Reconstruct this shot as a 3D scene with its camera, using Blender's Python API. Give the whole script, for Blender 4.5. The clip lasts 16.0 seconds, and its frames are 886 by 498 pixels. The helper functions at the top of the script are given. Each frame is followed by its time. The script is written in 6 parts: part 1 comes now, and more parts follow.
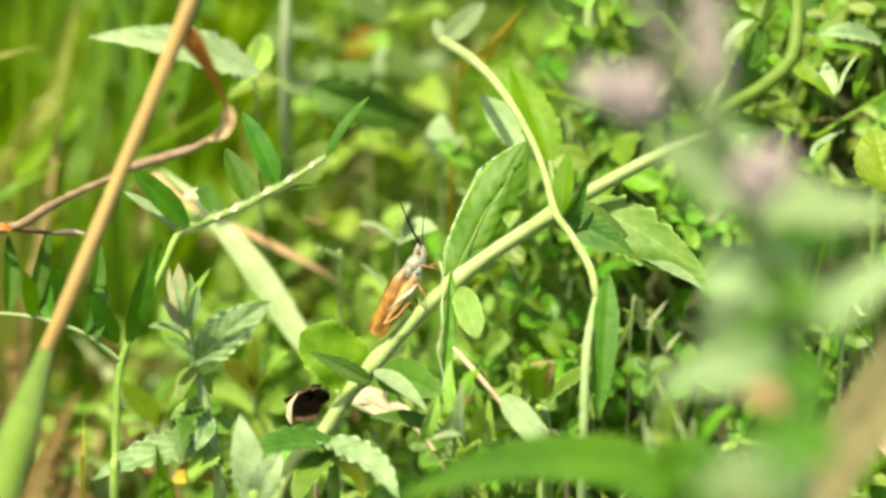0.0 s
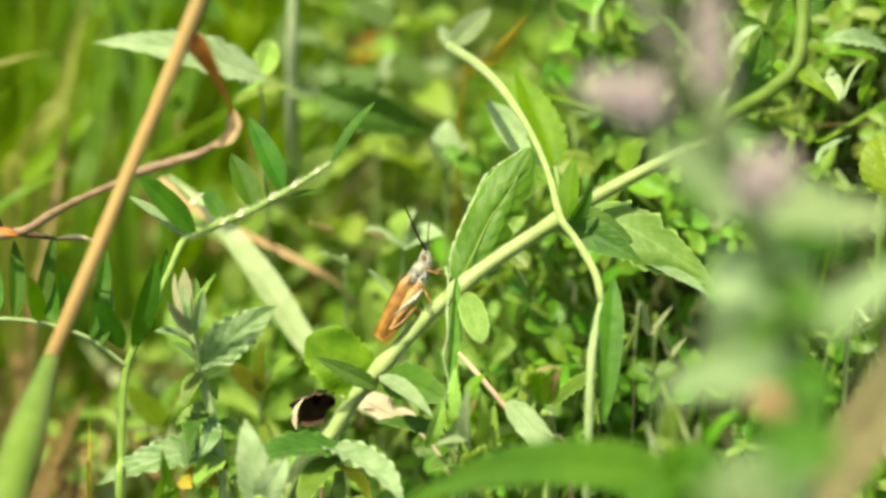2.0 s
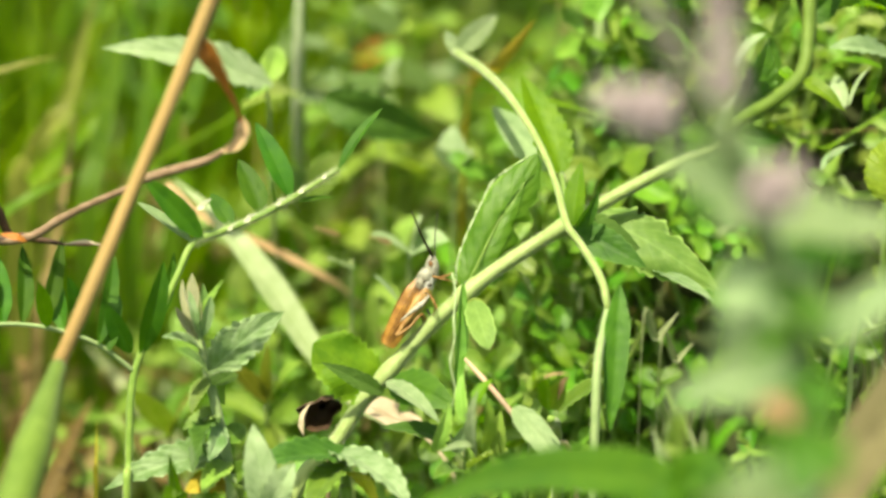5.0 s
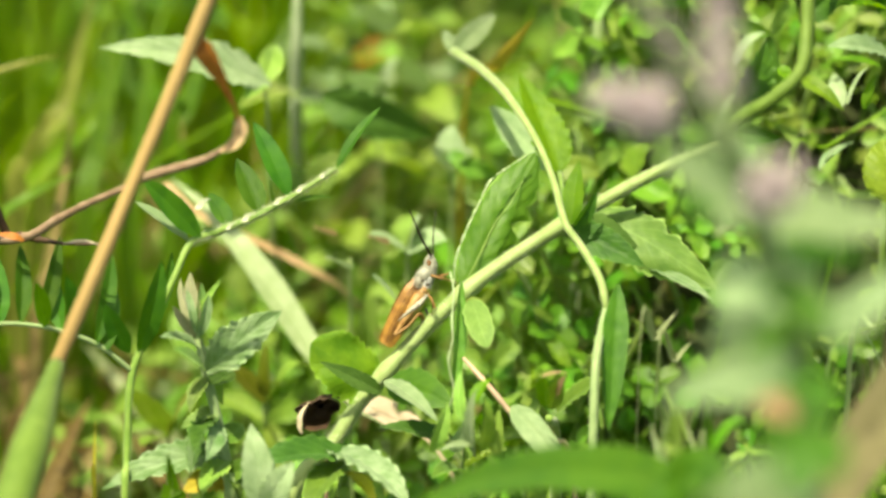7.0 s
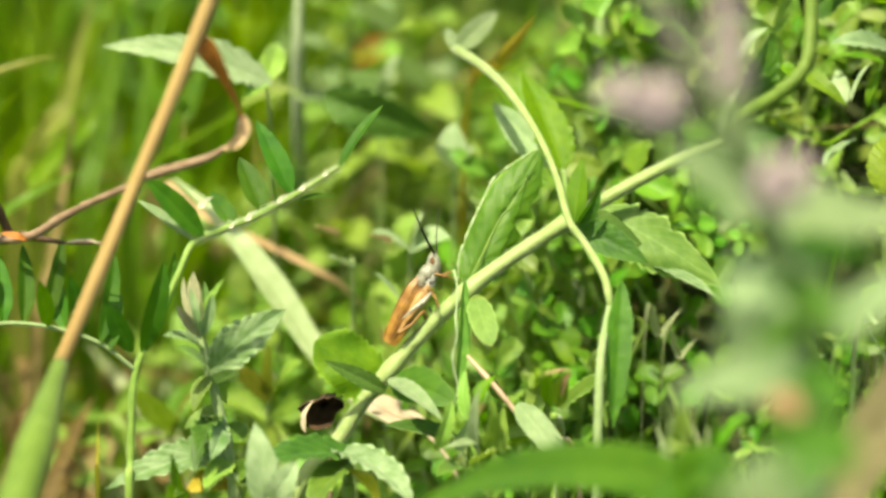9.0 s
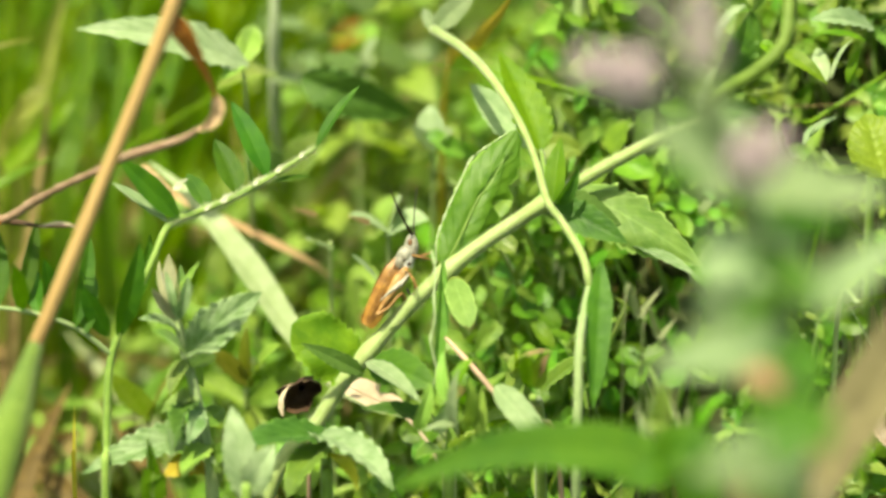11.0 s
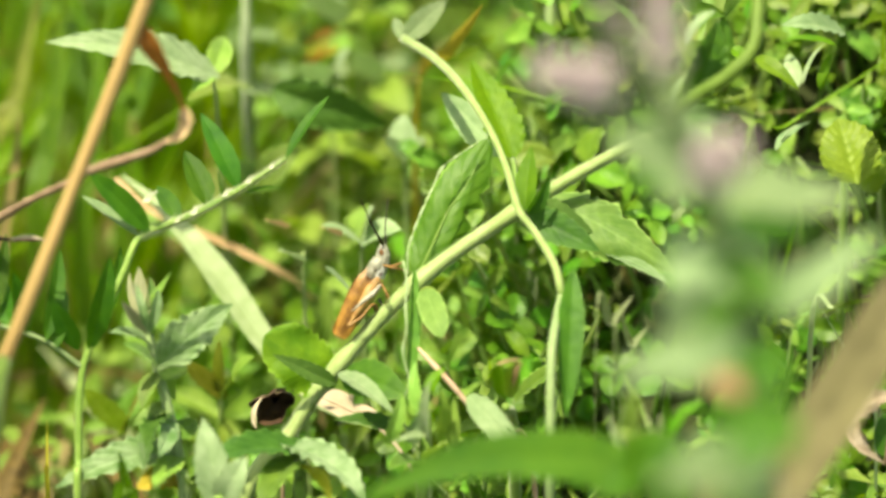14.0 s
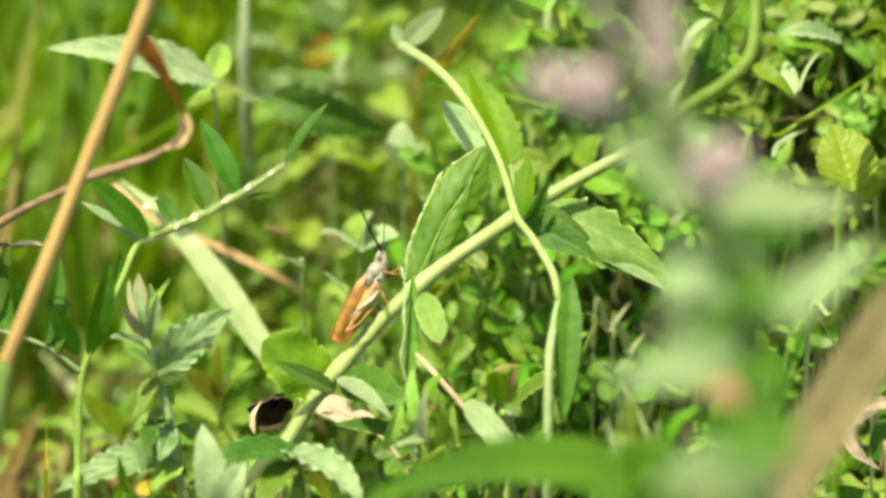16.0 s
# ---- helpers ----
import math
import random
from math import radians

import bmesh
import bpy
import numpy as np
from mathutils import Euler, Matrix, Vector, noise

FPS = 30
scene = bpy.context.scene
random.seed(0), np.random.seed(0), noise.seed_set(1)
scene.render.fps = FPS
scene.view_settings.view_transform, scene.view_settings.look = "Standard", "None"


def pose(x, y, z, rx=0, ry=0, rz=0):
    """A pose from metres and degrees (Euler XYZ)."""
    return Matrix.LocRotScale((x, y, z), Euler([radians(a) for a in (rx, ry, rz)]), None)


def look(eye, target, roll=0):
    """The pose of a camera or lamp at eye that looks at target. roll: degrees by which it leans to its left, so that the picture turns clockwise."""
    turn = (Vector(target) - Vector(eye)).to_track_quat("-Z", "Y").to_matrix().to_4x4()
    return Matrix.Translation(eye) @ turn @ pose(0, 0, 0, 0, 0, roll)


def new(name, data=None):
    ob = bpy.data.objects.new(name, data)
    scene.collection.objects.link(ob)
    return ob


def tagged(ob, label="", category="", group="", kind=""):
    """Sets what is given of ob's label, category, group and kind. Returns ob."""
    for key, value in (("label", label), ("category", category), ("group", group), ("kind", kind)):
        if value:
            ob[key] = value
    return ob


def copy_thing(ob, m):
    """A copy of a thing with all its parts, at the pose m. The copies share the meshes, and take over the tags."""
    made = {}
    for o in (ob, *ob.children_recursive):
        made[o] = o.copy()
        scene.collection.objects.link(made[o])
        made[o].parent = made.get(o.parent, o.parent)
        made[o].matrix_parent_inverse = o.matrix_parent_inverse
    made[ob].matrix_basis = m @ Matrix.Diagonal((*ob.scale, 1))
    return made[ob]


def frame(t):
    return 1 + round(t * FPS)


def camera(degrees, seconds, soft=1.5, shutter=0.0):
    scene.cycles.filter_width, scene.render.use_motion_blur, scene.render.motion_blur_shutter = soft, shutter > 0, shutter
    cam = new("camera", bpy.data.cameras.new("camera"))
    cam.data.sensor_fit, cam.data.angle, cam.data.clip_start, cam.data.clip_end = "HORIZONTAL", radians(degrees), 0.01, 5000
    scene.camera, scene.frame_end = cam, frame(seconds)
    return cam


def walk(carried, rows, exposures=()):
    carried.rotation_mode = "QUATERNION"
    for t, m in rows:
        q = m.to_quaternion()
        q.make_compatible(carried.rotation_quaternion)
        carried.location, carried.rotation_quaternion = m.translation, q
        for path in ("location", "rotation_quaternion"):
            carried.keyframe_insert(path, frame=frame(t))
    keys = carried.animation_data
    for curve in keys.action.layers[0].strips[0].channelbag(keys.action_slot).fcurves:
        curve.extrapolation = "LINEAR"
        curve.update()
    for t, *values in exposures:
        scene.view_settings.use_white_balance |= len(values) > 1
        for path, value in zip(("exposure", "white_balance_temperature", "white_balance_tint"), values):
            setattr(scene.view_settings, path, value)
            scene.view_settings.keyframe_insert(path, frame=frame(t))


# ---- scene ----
# A meadow seen close: a small grasshopper sits on a slanting mint stem, about a metre from a hand-held long lens.
cam = camera(9.0, 16.0, soft=3.0)
cam.data.dof.use_dof = True
cam.data.dof.focus_distance = 1.0
cam.data.dof.aperture_fstop = 11.0
cam.data.dof.aperture_blades = 0
walk(cam, [
    (0.0, pose(-0.00000, -0.90631, 0.58262, 65.0000, -0.0000, 0.0000)),
    (0.5, pose(0.00146, -0.90801, 0.58351, 65.0462, -0.0876, 0.1661)),
    (1.0, pose(0.00136, -0.90672, 0.58212, 65.0758, -0.0001, 0.1247)),
    (1.5, pose(0.00117, -0.90651, 0.58324, 65.0327, -0.0506, 0.1405)),
    (2.0, pose(0.00092, -0.90723, 0.58305, 65.0552, 0.0145, 0.1124)),
    (2.5, pose(-0.00095, -0.90597, 0.58383, 64.9906, -0.0890, 0.1009)),
    (3.0, pose(-0.00055, -0.90813, 0.58480, 65.0488, -0.0250, 0.1231)),
    (3.5, pose(-0.00042, -0.90831, 0.58495, 65.0767, -0.0284, 0.1559)),
    (6.0, pose(-0.00247, -0.91048, 0.58660, 64.9914, -0.1609, 0.0182)),
    (6.5, pose(-0.00008, -0.90752, 0.58399, 65.0244, 0.0981, 0.0491)),
    (7.0, pose(-0.00140, -0.90943, 0.58532, 65.0427, -0.0775, 0.0629)),
    (7.5, pose(-0.00106, -0.90894, 0.58539, 65.0407, 0.0549, 0.0108)),
    (8.0, pose(-0.00303, -0.90766, 0.58411, 65.0615, 0.0980, -0.1409)),
    (8.5, pose(-0.00440, -0.90837, 0.58522, 65.1209, 0.0720, -0.0566)),
    (9.0, pose(-0.00366, -0.90772, 0.58376, 65.0614, 0.0773, -0.1136)),
    (11.5, pose(-0.00073, -0.90107, 0.57719, 65.0418, 0.4119, -0.3403)),
    (12.0, pose(0.00005, -0.90067, 0.57796, 64.9813, 0.5282, -0.3560)),
    (12.5, pose(0.00399, -0.89737, 0.57440, 64.9811, 0.9681, -0.5553)),
    (13.0, pose(0.00373, -0.89941, 0.57613, 65.0578, 0.8507, -0.4998)),
    (13.5, pose(0.00509, -0.89933, 0.57557, 65.1418, 0.9336, -0.4959)),
    (14.0, pose(0.00441, -0.89910, 0.57542, 65.1882, 0.9105, -0.5535)),
    (14.5, pose(0.00344, -0.90133, 0.57685, 65.2473, 0.9181, -0.6347)),
    (15.0, pose(0.00289, -0.89918, 0.57542, 65.2087, 0.8548, -0.6404)),
    (15.5, pose(0.00270, -0.90115, 0.57706, 65.1706, 0.7285, -0.5575)),
    (16.0, pose(0.00379, -0.90297, 0.57772, 65.2256, 0.7922, -0.5592)),
], exposures=[(0.0, 1.12, 7700, -3), (0.4, 0.94, 7700, -3), (9.0, 0.94, 7700, -3), (12.0, 0.97, 7700, -3), (16.0, 0.96, 7700, -3)])

# ---- light ----
SUN = Vector((-0.24, -0.20, 0.95)).normalized()
world = bpy.data.worlds.new("world")
scene.world = world
world.use_nodes = True
sky = world.node_tree.nodes.new("ShaderNodeTexSky")
sky.sky_type, sky.sun_disc = "NISHITA", False
sky.air_density, sky.dust_density, sky.ozone_density = 0.8, 4.0, 0.6
sky.sun_elevation = math.asin(SUN.z)
sky.sun_rotation = math.atan2(SUN.x, SUN.y)
world.node_tree.links.new(sky.outputs[0], world.node_tree.nodes["Background"].inputs[0])
world.node_tree.nodes["Background"].inputs[1].default_value = 0.115
sun = new("sun", bpy.data.lights.new("sun", "SUN"))
sun.data.energy, sun.data.angle, sun.data.color = 4.35, radians(0.53), (1.0, 0.93, 0.80)
sun.matrix_world = look(SUN * 5, (0, 0, 0))


# ---- materials ----
def nodes_of(name):
    m = bpy.data.materials.new(name)
    m.use_nodes = True
    nt = m.node_tree
    return m, nt, nt.nodes["Principled BSDF"], nt.nodes["Material Output"]


def noise_mix(nt, scale, c1, c2, coord="Object", detail=4.0, lo=0.35, hi=0.65):
    """Two colours mixed by a noise of that scale (per metre)."""
    tc = nt.nodes.new("ShaderNodeTexCoord")
    n = nt.nodes.new("ShaderNodeTexNoise")
    n.inputs["Scale"].default_value, n.inputs["Detail"].default_value = scale, detail
    nt.links.new(tc.outputs[coord], n.inputs["Vector"])
    ramp = nt.nodes.new("ShaderNodeMapRange")
    ramp.inputs[1].default_value, ramp.inputs[2].default_value = lo, hi
    nt.links.new(n.outputs["Fac"], ramp.inputs[0])
    mix = nt.nodes.new("ShaderNodeMix")
    mix.data_type = "RGBA"
    mix.inputs[6].default_value, mix.inputs[7].default_value = (*c1, 1), (*c2, 1)
    nt.links.new(ramp.outputs[0], mix.inputs[0])
    return mix.outputs[2], n


def blend(nt, fac, a, b, kind="MIX"):
    mix = nt.nodes.new("ShaderNodeMix")
    mix.data_type, mix.blend_type = "RGBA", kind
    for socket, value in ((mix.inputs[0], fac), (mix.inputs[6], a), (mix.inputs[7], b)):
        if isinstance(value, (int, float)):
            socket.default_value = value
        elif isinstance(value, tuple):
            socket.default_value = (*value, 1)
        else:
            nt.links.new(value, socket)
    return mix.outputs[2]


def arith(nt, op, a, b=0.0):
    n = nt.nodes.new("ShaderNodeMath")
    n.operation = op
    for socket, value in ((n.inputs[0], a), (n.inputs[1], b)):
        if isinstance(value, (int, float)):
            socket.default_value = value
        else:
            nt.links.new(value, socket)
    return n.outputs[0]


def leaf_material(name, dark, light, glow, through_part=0.4, rough=0.45, fuzz=0.0, veins=0.35, ribs=9.0, spot=None, island=False, margin=0.0, vary=1.0):
    """A leaf: blotched green, pale midrib and side veins along the leaf's own coordinates, light that shines through."""
    m, nt, bsdf, out = nodes_of(name)
    col, n = noise_mix(nt, 420.0, dark, light, lo=0.38, hi=0.62)
    col2, _ = noise_mix(nt, 45.0, tuple(a * 0.75 for a in dark), light)
    col = blend(nt, 0.5, col, col2)
    if island:
        geo = nt.nodes.new("ShaderNodeNewGeometry")
        rnd = geo.outputs["Random Per Island"]
    else:
        info = nt.nodes.new("ShaderNodeObjectInfo")
        rnd = info.outputs["Random"]
    hsv = nt.nodes.new("ShaderNodeHueSaturation")
    nt.links.new(arith(nt, "ADD", arith(nt, "MULTIPLY", rnd, 0.05 * vary), 0.5 - 0.025 * vary), hsv.inputs["Hue"])
    nt.links.new(arith(nt, "ADD", arith(nt, "MULTIPLY", rnd, 0.5 * vary), 1.0 - 0.25 * vary), hsv.inputs["Value"])
    nt.links.new(col, hsv.inputs["Color"])
    col = hsv.outputs[0]
    uv = nt.nodes.new("ShaderNodeUVMap")
    sep = nt.nodes.new("ShaderNodeSeparateXYZ")
    nt.links.new(uv.outputs[0], sep.inputs[0])
    across = arith(nt, "ABSOLUTE", arith(nt, "SUBTRACT", sep.outputs[0], 0.5))
    phase = arith(nt, "MULTIPLY", arith(nt, "SUBTRACT", sep.outputs[1], arith(nt, "MULTIPLY", across, 0.55)), ribs * 6.2832)
    side = arith(nt, "POWER", arith(nt, "ADD", arith(nt, "MULTIPLY", arith(nt, "SINE", phase), 0.5), 0.5), 9.0)
    mid = arith(nt, "LESS_THAN", across, 0.022)
    vein = arith(nt, "MAXIMUM", arith(nt, "MULTIPLY", side, 0.55), mid)
    pale = tuple(min(1, a * 1.5 + k) for a, k in zip(light, (0.06, 0.06, 0.04)))
    col = blend(nt, arith(nt, "MULTIPLY", vein, veins), col, pale)
    if margin:
        rim = arith(nt, "GREATER_THAN", across, 0.455)
        col = blend(nt, arith(nt, "MULTIPLY", rim, margin), col, pale)
    if spot:
        sp, _ = noise_mix(nt, 330.0, (0, 0, 0), (1, 1, 1), lo=0.66, hi=0.72)
        col = blend(nt, sp, col, spot)
    nt.links.new(col, bsdf.inputs["Base Color"])
    bsdf.inputs["Roughness"].default_value = rough
    bsdf.inputs["Specular IOR Level"].default_value = 0.35
    if fuzz:
        bsdf.inputs["Sheen Weight"].default_value = fuzz
        bsdf.inputs["Sheen Roughness"].default_value = 0.5
    bump = nt.nodes.new("ShaderNodeBump")
    bump.inputs["Strength"].default_value, bump.inputs["Distance"].default_value = 0.7, 0.0005
    hgt = arith(nt, "ADD", arith(nt, "MULTIPLY", n.outputs["Fac"], 0.8), arith(nt, "MULTIPLY", vein, -0.15))
    nt.links.new(hgt, bump.inputs["Height"])
    nt.links.new(bump.outputs[0], bsdf.inputs["Normal"])
    tr = nt.nodes.new("ShaderNodeBsdfTranslucent")
    nt.links.new(blend(nt, 0.55, col, glow), tr.inputs["Color"])
    nt.links.new(bump.outputs[0], tr.inputs["Normal"])
    ms = nt.nodes.new("ShaderNodeMixShader")
    ms.inputs[0].default_value = through_part
    nt.links.new(bsdf.outputs[0], ms.inputs[1])
    nt.links.new(tr.outputs[0], ms.inputs[2])
    nt.links.new(ms.outputs[0], out.inputs[0])
    return m


def plain_material(name, c1, c2, scale=300.0, rough=0.6, relief=0.3, fuzz=0.0, stretch=None, glow=0.0):
    """A solid surface blotched at two scales, with fine relief; glow: share of light that shines through."""
    m, nt, bsdf, out = nodes_of(name)
    col, n = noise_mix(nt, scale, c1, c2)
    col2, _ = noise_mix(nt, scale * 0.13, c1, c2)
    col = blend(nt, 0.45, col, col2)
    if stretch:
        mp = nt.nodes.new("ShaderNodeMapping")
        mp.inputs["Scale"].default_value = stretch
        tc = nt.nodes.new("ShaderNodeTexCoord")
        nt.links.new(tc.outputs["UV"], mp.inputs["Vector"])
        nt.links.new(mp.outputs[0], n.inputs["Vector"])
        n.inputs["Scale"].default_value = 1.0
    nt.links.new(col, bsdf.inputs["Base Color"])
    bsdf.inputs["Roughness"].default_value = rough
    bsdf.inputs["Specular IOR Level"].default_value = 0.35
    if fuzz:
        bsdf.inputs["Sheen Weight"].default_value = fuzz
    bump = nt.nodes.new("ShaderNodeBump")
    bump.inputs["Strength"].default_value, bump.inputs["Distance"].default_value = relief, 0.0004
    nt.links.new(n.outputs["Fac"], bump.inputs["Height"])
    nt.links.new(bump.outputs[0], bsdf.inputs["Normal"])
    if glow:
        tr = nt.nodes.new("ShaderNodeBsdfTranslucent")
        nt.links.new(col, tr.inputs["Color"])
        ms = nt.nodes.new("ShaderNodeMixShader")
        ms.inputs[0].default_value = glow
        nt.links.new(bsdf.outputs[0], ms.inputs[1])
        nt.links.new(tr.outputs[0], ms.inputs[2])
        nt.links.new(ms.outputs[0], out.inputs[0])
    return m


MINT = leaf_material("mint_leaf", (0.075, 0.18, 0.0144), (0.155, 0.29, 0.03024), (0.20, 0.40, 0.0072), 0.34, 0.5, 0.15, 0.14, 8.0, margin=0.85)
MINT_PALE = leaf_material("pale_mint_leaf", (0.17, 0.31, 0.036), (0.28, 0.43, 0.072), (0.33, 0.53, 0.0216), 0.34, 0.55, 0.18, 0.2, 8.0, margin=0.7)
MINT_GREY = leaf_material("grey_mint_leaf", (0.11, 0.23, 0.0324), (0.22, 0.36, 0.072), (0.27, 0.46, 0.0288), 0.34, 0.55, 0.2, 0.2, 8.0, margin=0.7)
VETCH = leaf_material("vetch_leaf", (0.03, 0.115, 0.004), (0.075, 0.20, 0.007), (0.17, 0.42, 0.002), 0.40, 0.6, 0.0, 0.15, 12.0)
CLOVER = leaf_material("clover_leaf", (0.065, 0.19, 0.00864), (0.20, 0.39, 0.0288), (0.24, 0.50, 0.0036), 0.4, 0.4, 0.05, 0.25, 10.0, island=True)
CLOVER_ONE = leaf_material("clover_leaflet", (0.055, 0.17, 0.0072), (0.16, 0.34, 0.0216), (0.24, 0.50, 0.0036), 0.4, 0.4, 0.05, 0.25, 10.0)
HERB = leaf_material("herb_leaf", (0.08, 0.19, 0.01296), (0.24, 0.39, 0.0504), (0.30, 0.48, 0.0072), 0.38, 0.45, 0.15, 0.25, 6.0, island=True)
MINT_FUR = leaf_material("furry_mint_leaf", (0.18, 0.285, 0.115), (0.32, 0.43, 0.215), (0.29, 0.50, 0.10), 0.36, 0.6, 0.2, 0.2, 8.0, vary=0.6)
HERB_PALE = leaf_material("pale_herb_leaf", (0.085, 0.20, 0.016), (0.27, 0.40, 0.062), (0.30, 0.49, 0.01), 0.36, 0.42, 0.15, 0.25, 6.0, island=True)
GRASS = leaf_material("grass_blade", (0.07, 0.185, 0.005), (0.22, 0.345, 0.015), (0.31, 0.50, 0.004), 0.45, 0.42, 0.0, 0.1, 2.0, island=True)
GRASS_PALE = leaf_material("pale_grass_blade", (0.30, 0.38, 0.17), (0.42, 0.49, 0.27), (0.38, 0.50, 0.072), 0.3, 0.5, 0.0, 0.1, 2.0)
GRASS_GREEN = leaf_material("green_grass_blade", (0.09, 0.24, 0.0072), (0.17, 0.36, 0.0144), (0.26, 0.52, 0.00288), 0.45, 0.45, 0.0, 0.1, 2.0)
UPRIGHT = leaf_material("shaded_mint_leaf", (0.062, 0.165, 0.009), (0.12, 0.245, 0.019), (0.18, 0.39, 0.005), 0.36, 0.5, 0.0, 0.06, 8.0, margin=0.95, vary=0.1)
WOOLLY = leaf_material("woolly_mint_leaf", (0.085, 0.20, 0.035), (0.30, 0.42, 0.215), (0.25, 0.44, 0.0288), 0.3, 0.6, 0.2, 0.25, 8.0, margin=0.45, vary=0.3)
BUDLEAF = leaf_material("bud_bract", (0.22, 0.24, 0.1152), (0.42, 0.41, 0.2376), (0.3, 0.34, 0.144), 0.3, 0.6, 0.3, 0.2, 4.0, margin=0.5, vary=0.3)
HERBLEAF = leaf_material("light_herb_leaf", (0.17, 0.31, 0.03), (0.29, 0.43, 0.07), (0.40, 0.58, 0.0144), 0.42, 0.5, 0.05, 0.2, 7.0, vary=0.5)
HAZEL = leaf_material("green_mint_leaf", (0.075, 0.165, 0.0216), (0.13, 0.24, 0.0396), (0.17, 0.35, 0.0216), 0.32, 0.55, 0.15, 0.2, 8.0, vary=0.3)
# lime tone holds the light that shines through the lower-node leaf
LIME_LIT = leaf_material("lime_leaf", (0.07, 0.20, 0.008), (0.20, 0.36, 0.018), (0.22, 0.50, 0.00288), 0.45, 0.5, 0.05, 0.07, 8.0, margin=0.4, vary=0.1)
DEEP = leaf_material("deep_green_leaf", (0.035, 0.11, 0.00864), (0.078, 0.19, 0.01872), (0.10, 0.26, 0.0144), 0.3, 0.5, 0.1, 0.2, 8.0, margin=0.4, vary=0.4)
BROAD = leaf_material("broad_green_leaf", (0.035, 0.13, 0.003), (0.08, 0.20, 0.004), (0.17, 0.40, 0.002), 0.42, 0.75, 0.0, 0.2, 3.0, vary=0.1)
OLIVE = leaf_material("dull_green_grass_blade", (0.06, 0.15, 0.006), (0.14, 0.25, 0.014), (0.22, 0.38, 0.004), 0.42, 0.55, 0.0, 0.1, 2.0)
YELLOWED = leaf_material("olive_grass_blade", (0.13, 0.16, 0.02), (0.27, 0.30, 0.055), (0.34, 0.37, 0.02), 0.35, 0.55, 0.0, 0.1, 2.0)
DRY = leaf_material("dry_grass", (0.20, 0.14, 0.05), (0.38, 0.30, 0.12), (0.42, 0.32, 0.1), 0.25, 0.6, 0.0, 0.1, 2.0, island=True)
YELLOW = leaf_material("yellow_leaf", (0.48, 0.40, 0.0288), (0.62, 0.52, 0.072), (0.62, 0.5, 0.036), 0.35, 0.5, 0.0, 0.2, 8.0, spot=(0.3, 0.14, 0.02))
AGED = leaf_material("yellowing_leaf", (0.13, 0.25, 0.0144), (0.22, 0.36, 0.0288), (0.34, 0.48, 0.0072), 0.4, 0.5, 0.05, 0.3, 8.0, spot=(0.34, 0.14, 0.03))
LUSH = leaf_material("lush_green_leaf", (0.028, 0.105, 0.004), (0.07, 0.19, 0.008), (0.13, 0.34, 0.003), 0.34, 0.55, 0.05, 0.12, 8.0, margin=0.3, vary=0.3)
GLEAM = leaf_material("sunlit_lime_leaf", (0.075, 0.215, 0.004), (0.17, 0.34, 0.008), (0.30, 0.56, 0.003), 0.5, 0.55, 0.0, 0.08, 9.0, vary=0.3)
CRINKLED = leaf_material("crinkled_leaf", (0.20, 0.32, 0.02), (0.31, 0.44, 0.04), (0.40, 0.54, 0.01), 0.4, 0.5, 0.05, 0.12, 7.0, vary=0.2)
# pale leaves, and a few glints of light painted as leaves
HAIRY = leaf_material("silvery_leaf_and_glint", (0.24, 0.36, 0.155), (0.40, 0.52, 0.285), (0.38, 0.53, 0.20), 0.3, 0.5, 0.2, 0.1, 6.0, vary=0.2)
STEM = plain_material("mint_stem", (0.22, 0.32, 0.08), (0.35, 0.45, 0.17), 420.0, 0.5, 0.5, 0.25, glow=0.1)
STEM_GREEN = plain_material("green_stem", (0.13, 0.25, 0.03), (0.25, 0.38, 0.07), 420.0, 0.5, 0.4, 0.25, glow=0.1)
STEM_GREY = plain_material("grey_stem", (0.20, 0.30, 0.11), (0.32, 0.42, 0.18), 420.0, 0.55, 0.4, 0.2, glow=0.1)
PALE_STEM = plain_material("pale_stem", (0.26, 0.34, 0.17), (0.40, 0.48, 0.29), 420.0, 0.55, 0.4, 0.3, glow=0.1)
REDDISH = plain_material("pinkish_dry_blade", (0.46, 0.36, 0.24), (0.60, 0.50, 0.37), 420.0, 0.55, 0.4, glow=0.2)
WITHERED = plain_material("withered_leaf", (0.24, 0.16, 0.08), (0.40, 0.26, 0.14), 420.0, 0.6, 0.4, glow=0.2)
RUSSET = plain_material("russet_blade", (0.075, 0.05, 0.012), (0.17, 0.115, 0.03), 420.0, 0.7, 0.4, glow=0.2)
MARGIN = plain_material("woolly_margin", (0.30, 0.42, 0.18), (0.48, 0.58, 0.34), 900.0, 0.6, 0.3, glow=0.2)
HAIR = plain_material("plant_hair", (0.62, 0.68, 0.42), (0.75, 0.8, 0.6), 900.0, 0.5, 0.0, glow=0.3)
STRAW = plain_material("straw", (0.34, 0.215, 0.075), (0.48, 0.335, 0.14), 300.0, 0.7, 0.5, stretch=(30, 4, 1))
DRYLEAF = plain_material("dry_leaf", (0.33, 0.10, 0.015), (0.52, 0.21, 0.04), 500.0, 0.6, 0.6, glow=0.15)
DRYTIP = plain_material("dry_leaf_tip", (0.52, 0.34, 0.17), (0.70, 0.50, 0.30), 500.0, 0.6, 0.4, glow=0.15)
DRYSTEM = plain_material("dry_stem", (0.19, 0.12, 0.07), (0.38, 0.27, 0.18), 420.0, 0.6, 0.6)
REDSTEM = plain_material("reddish_stem", (0.44, 0.29, 0.20), (0.58, 0.42, 0.30), 420.0, 0.5, 0.4)
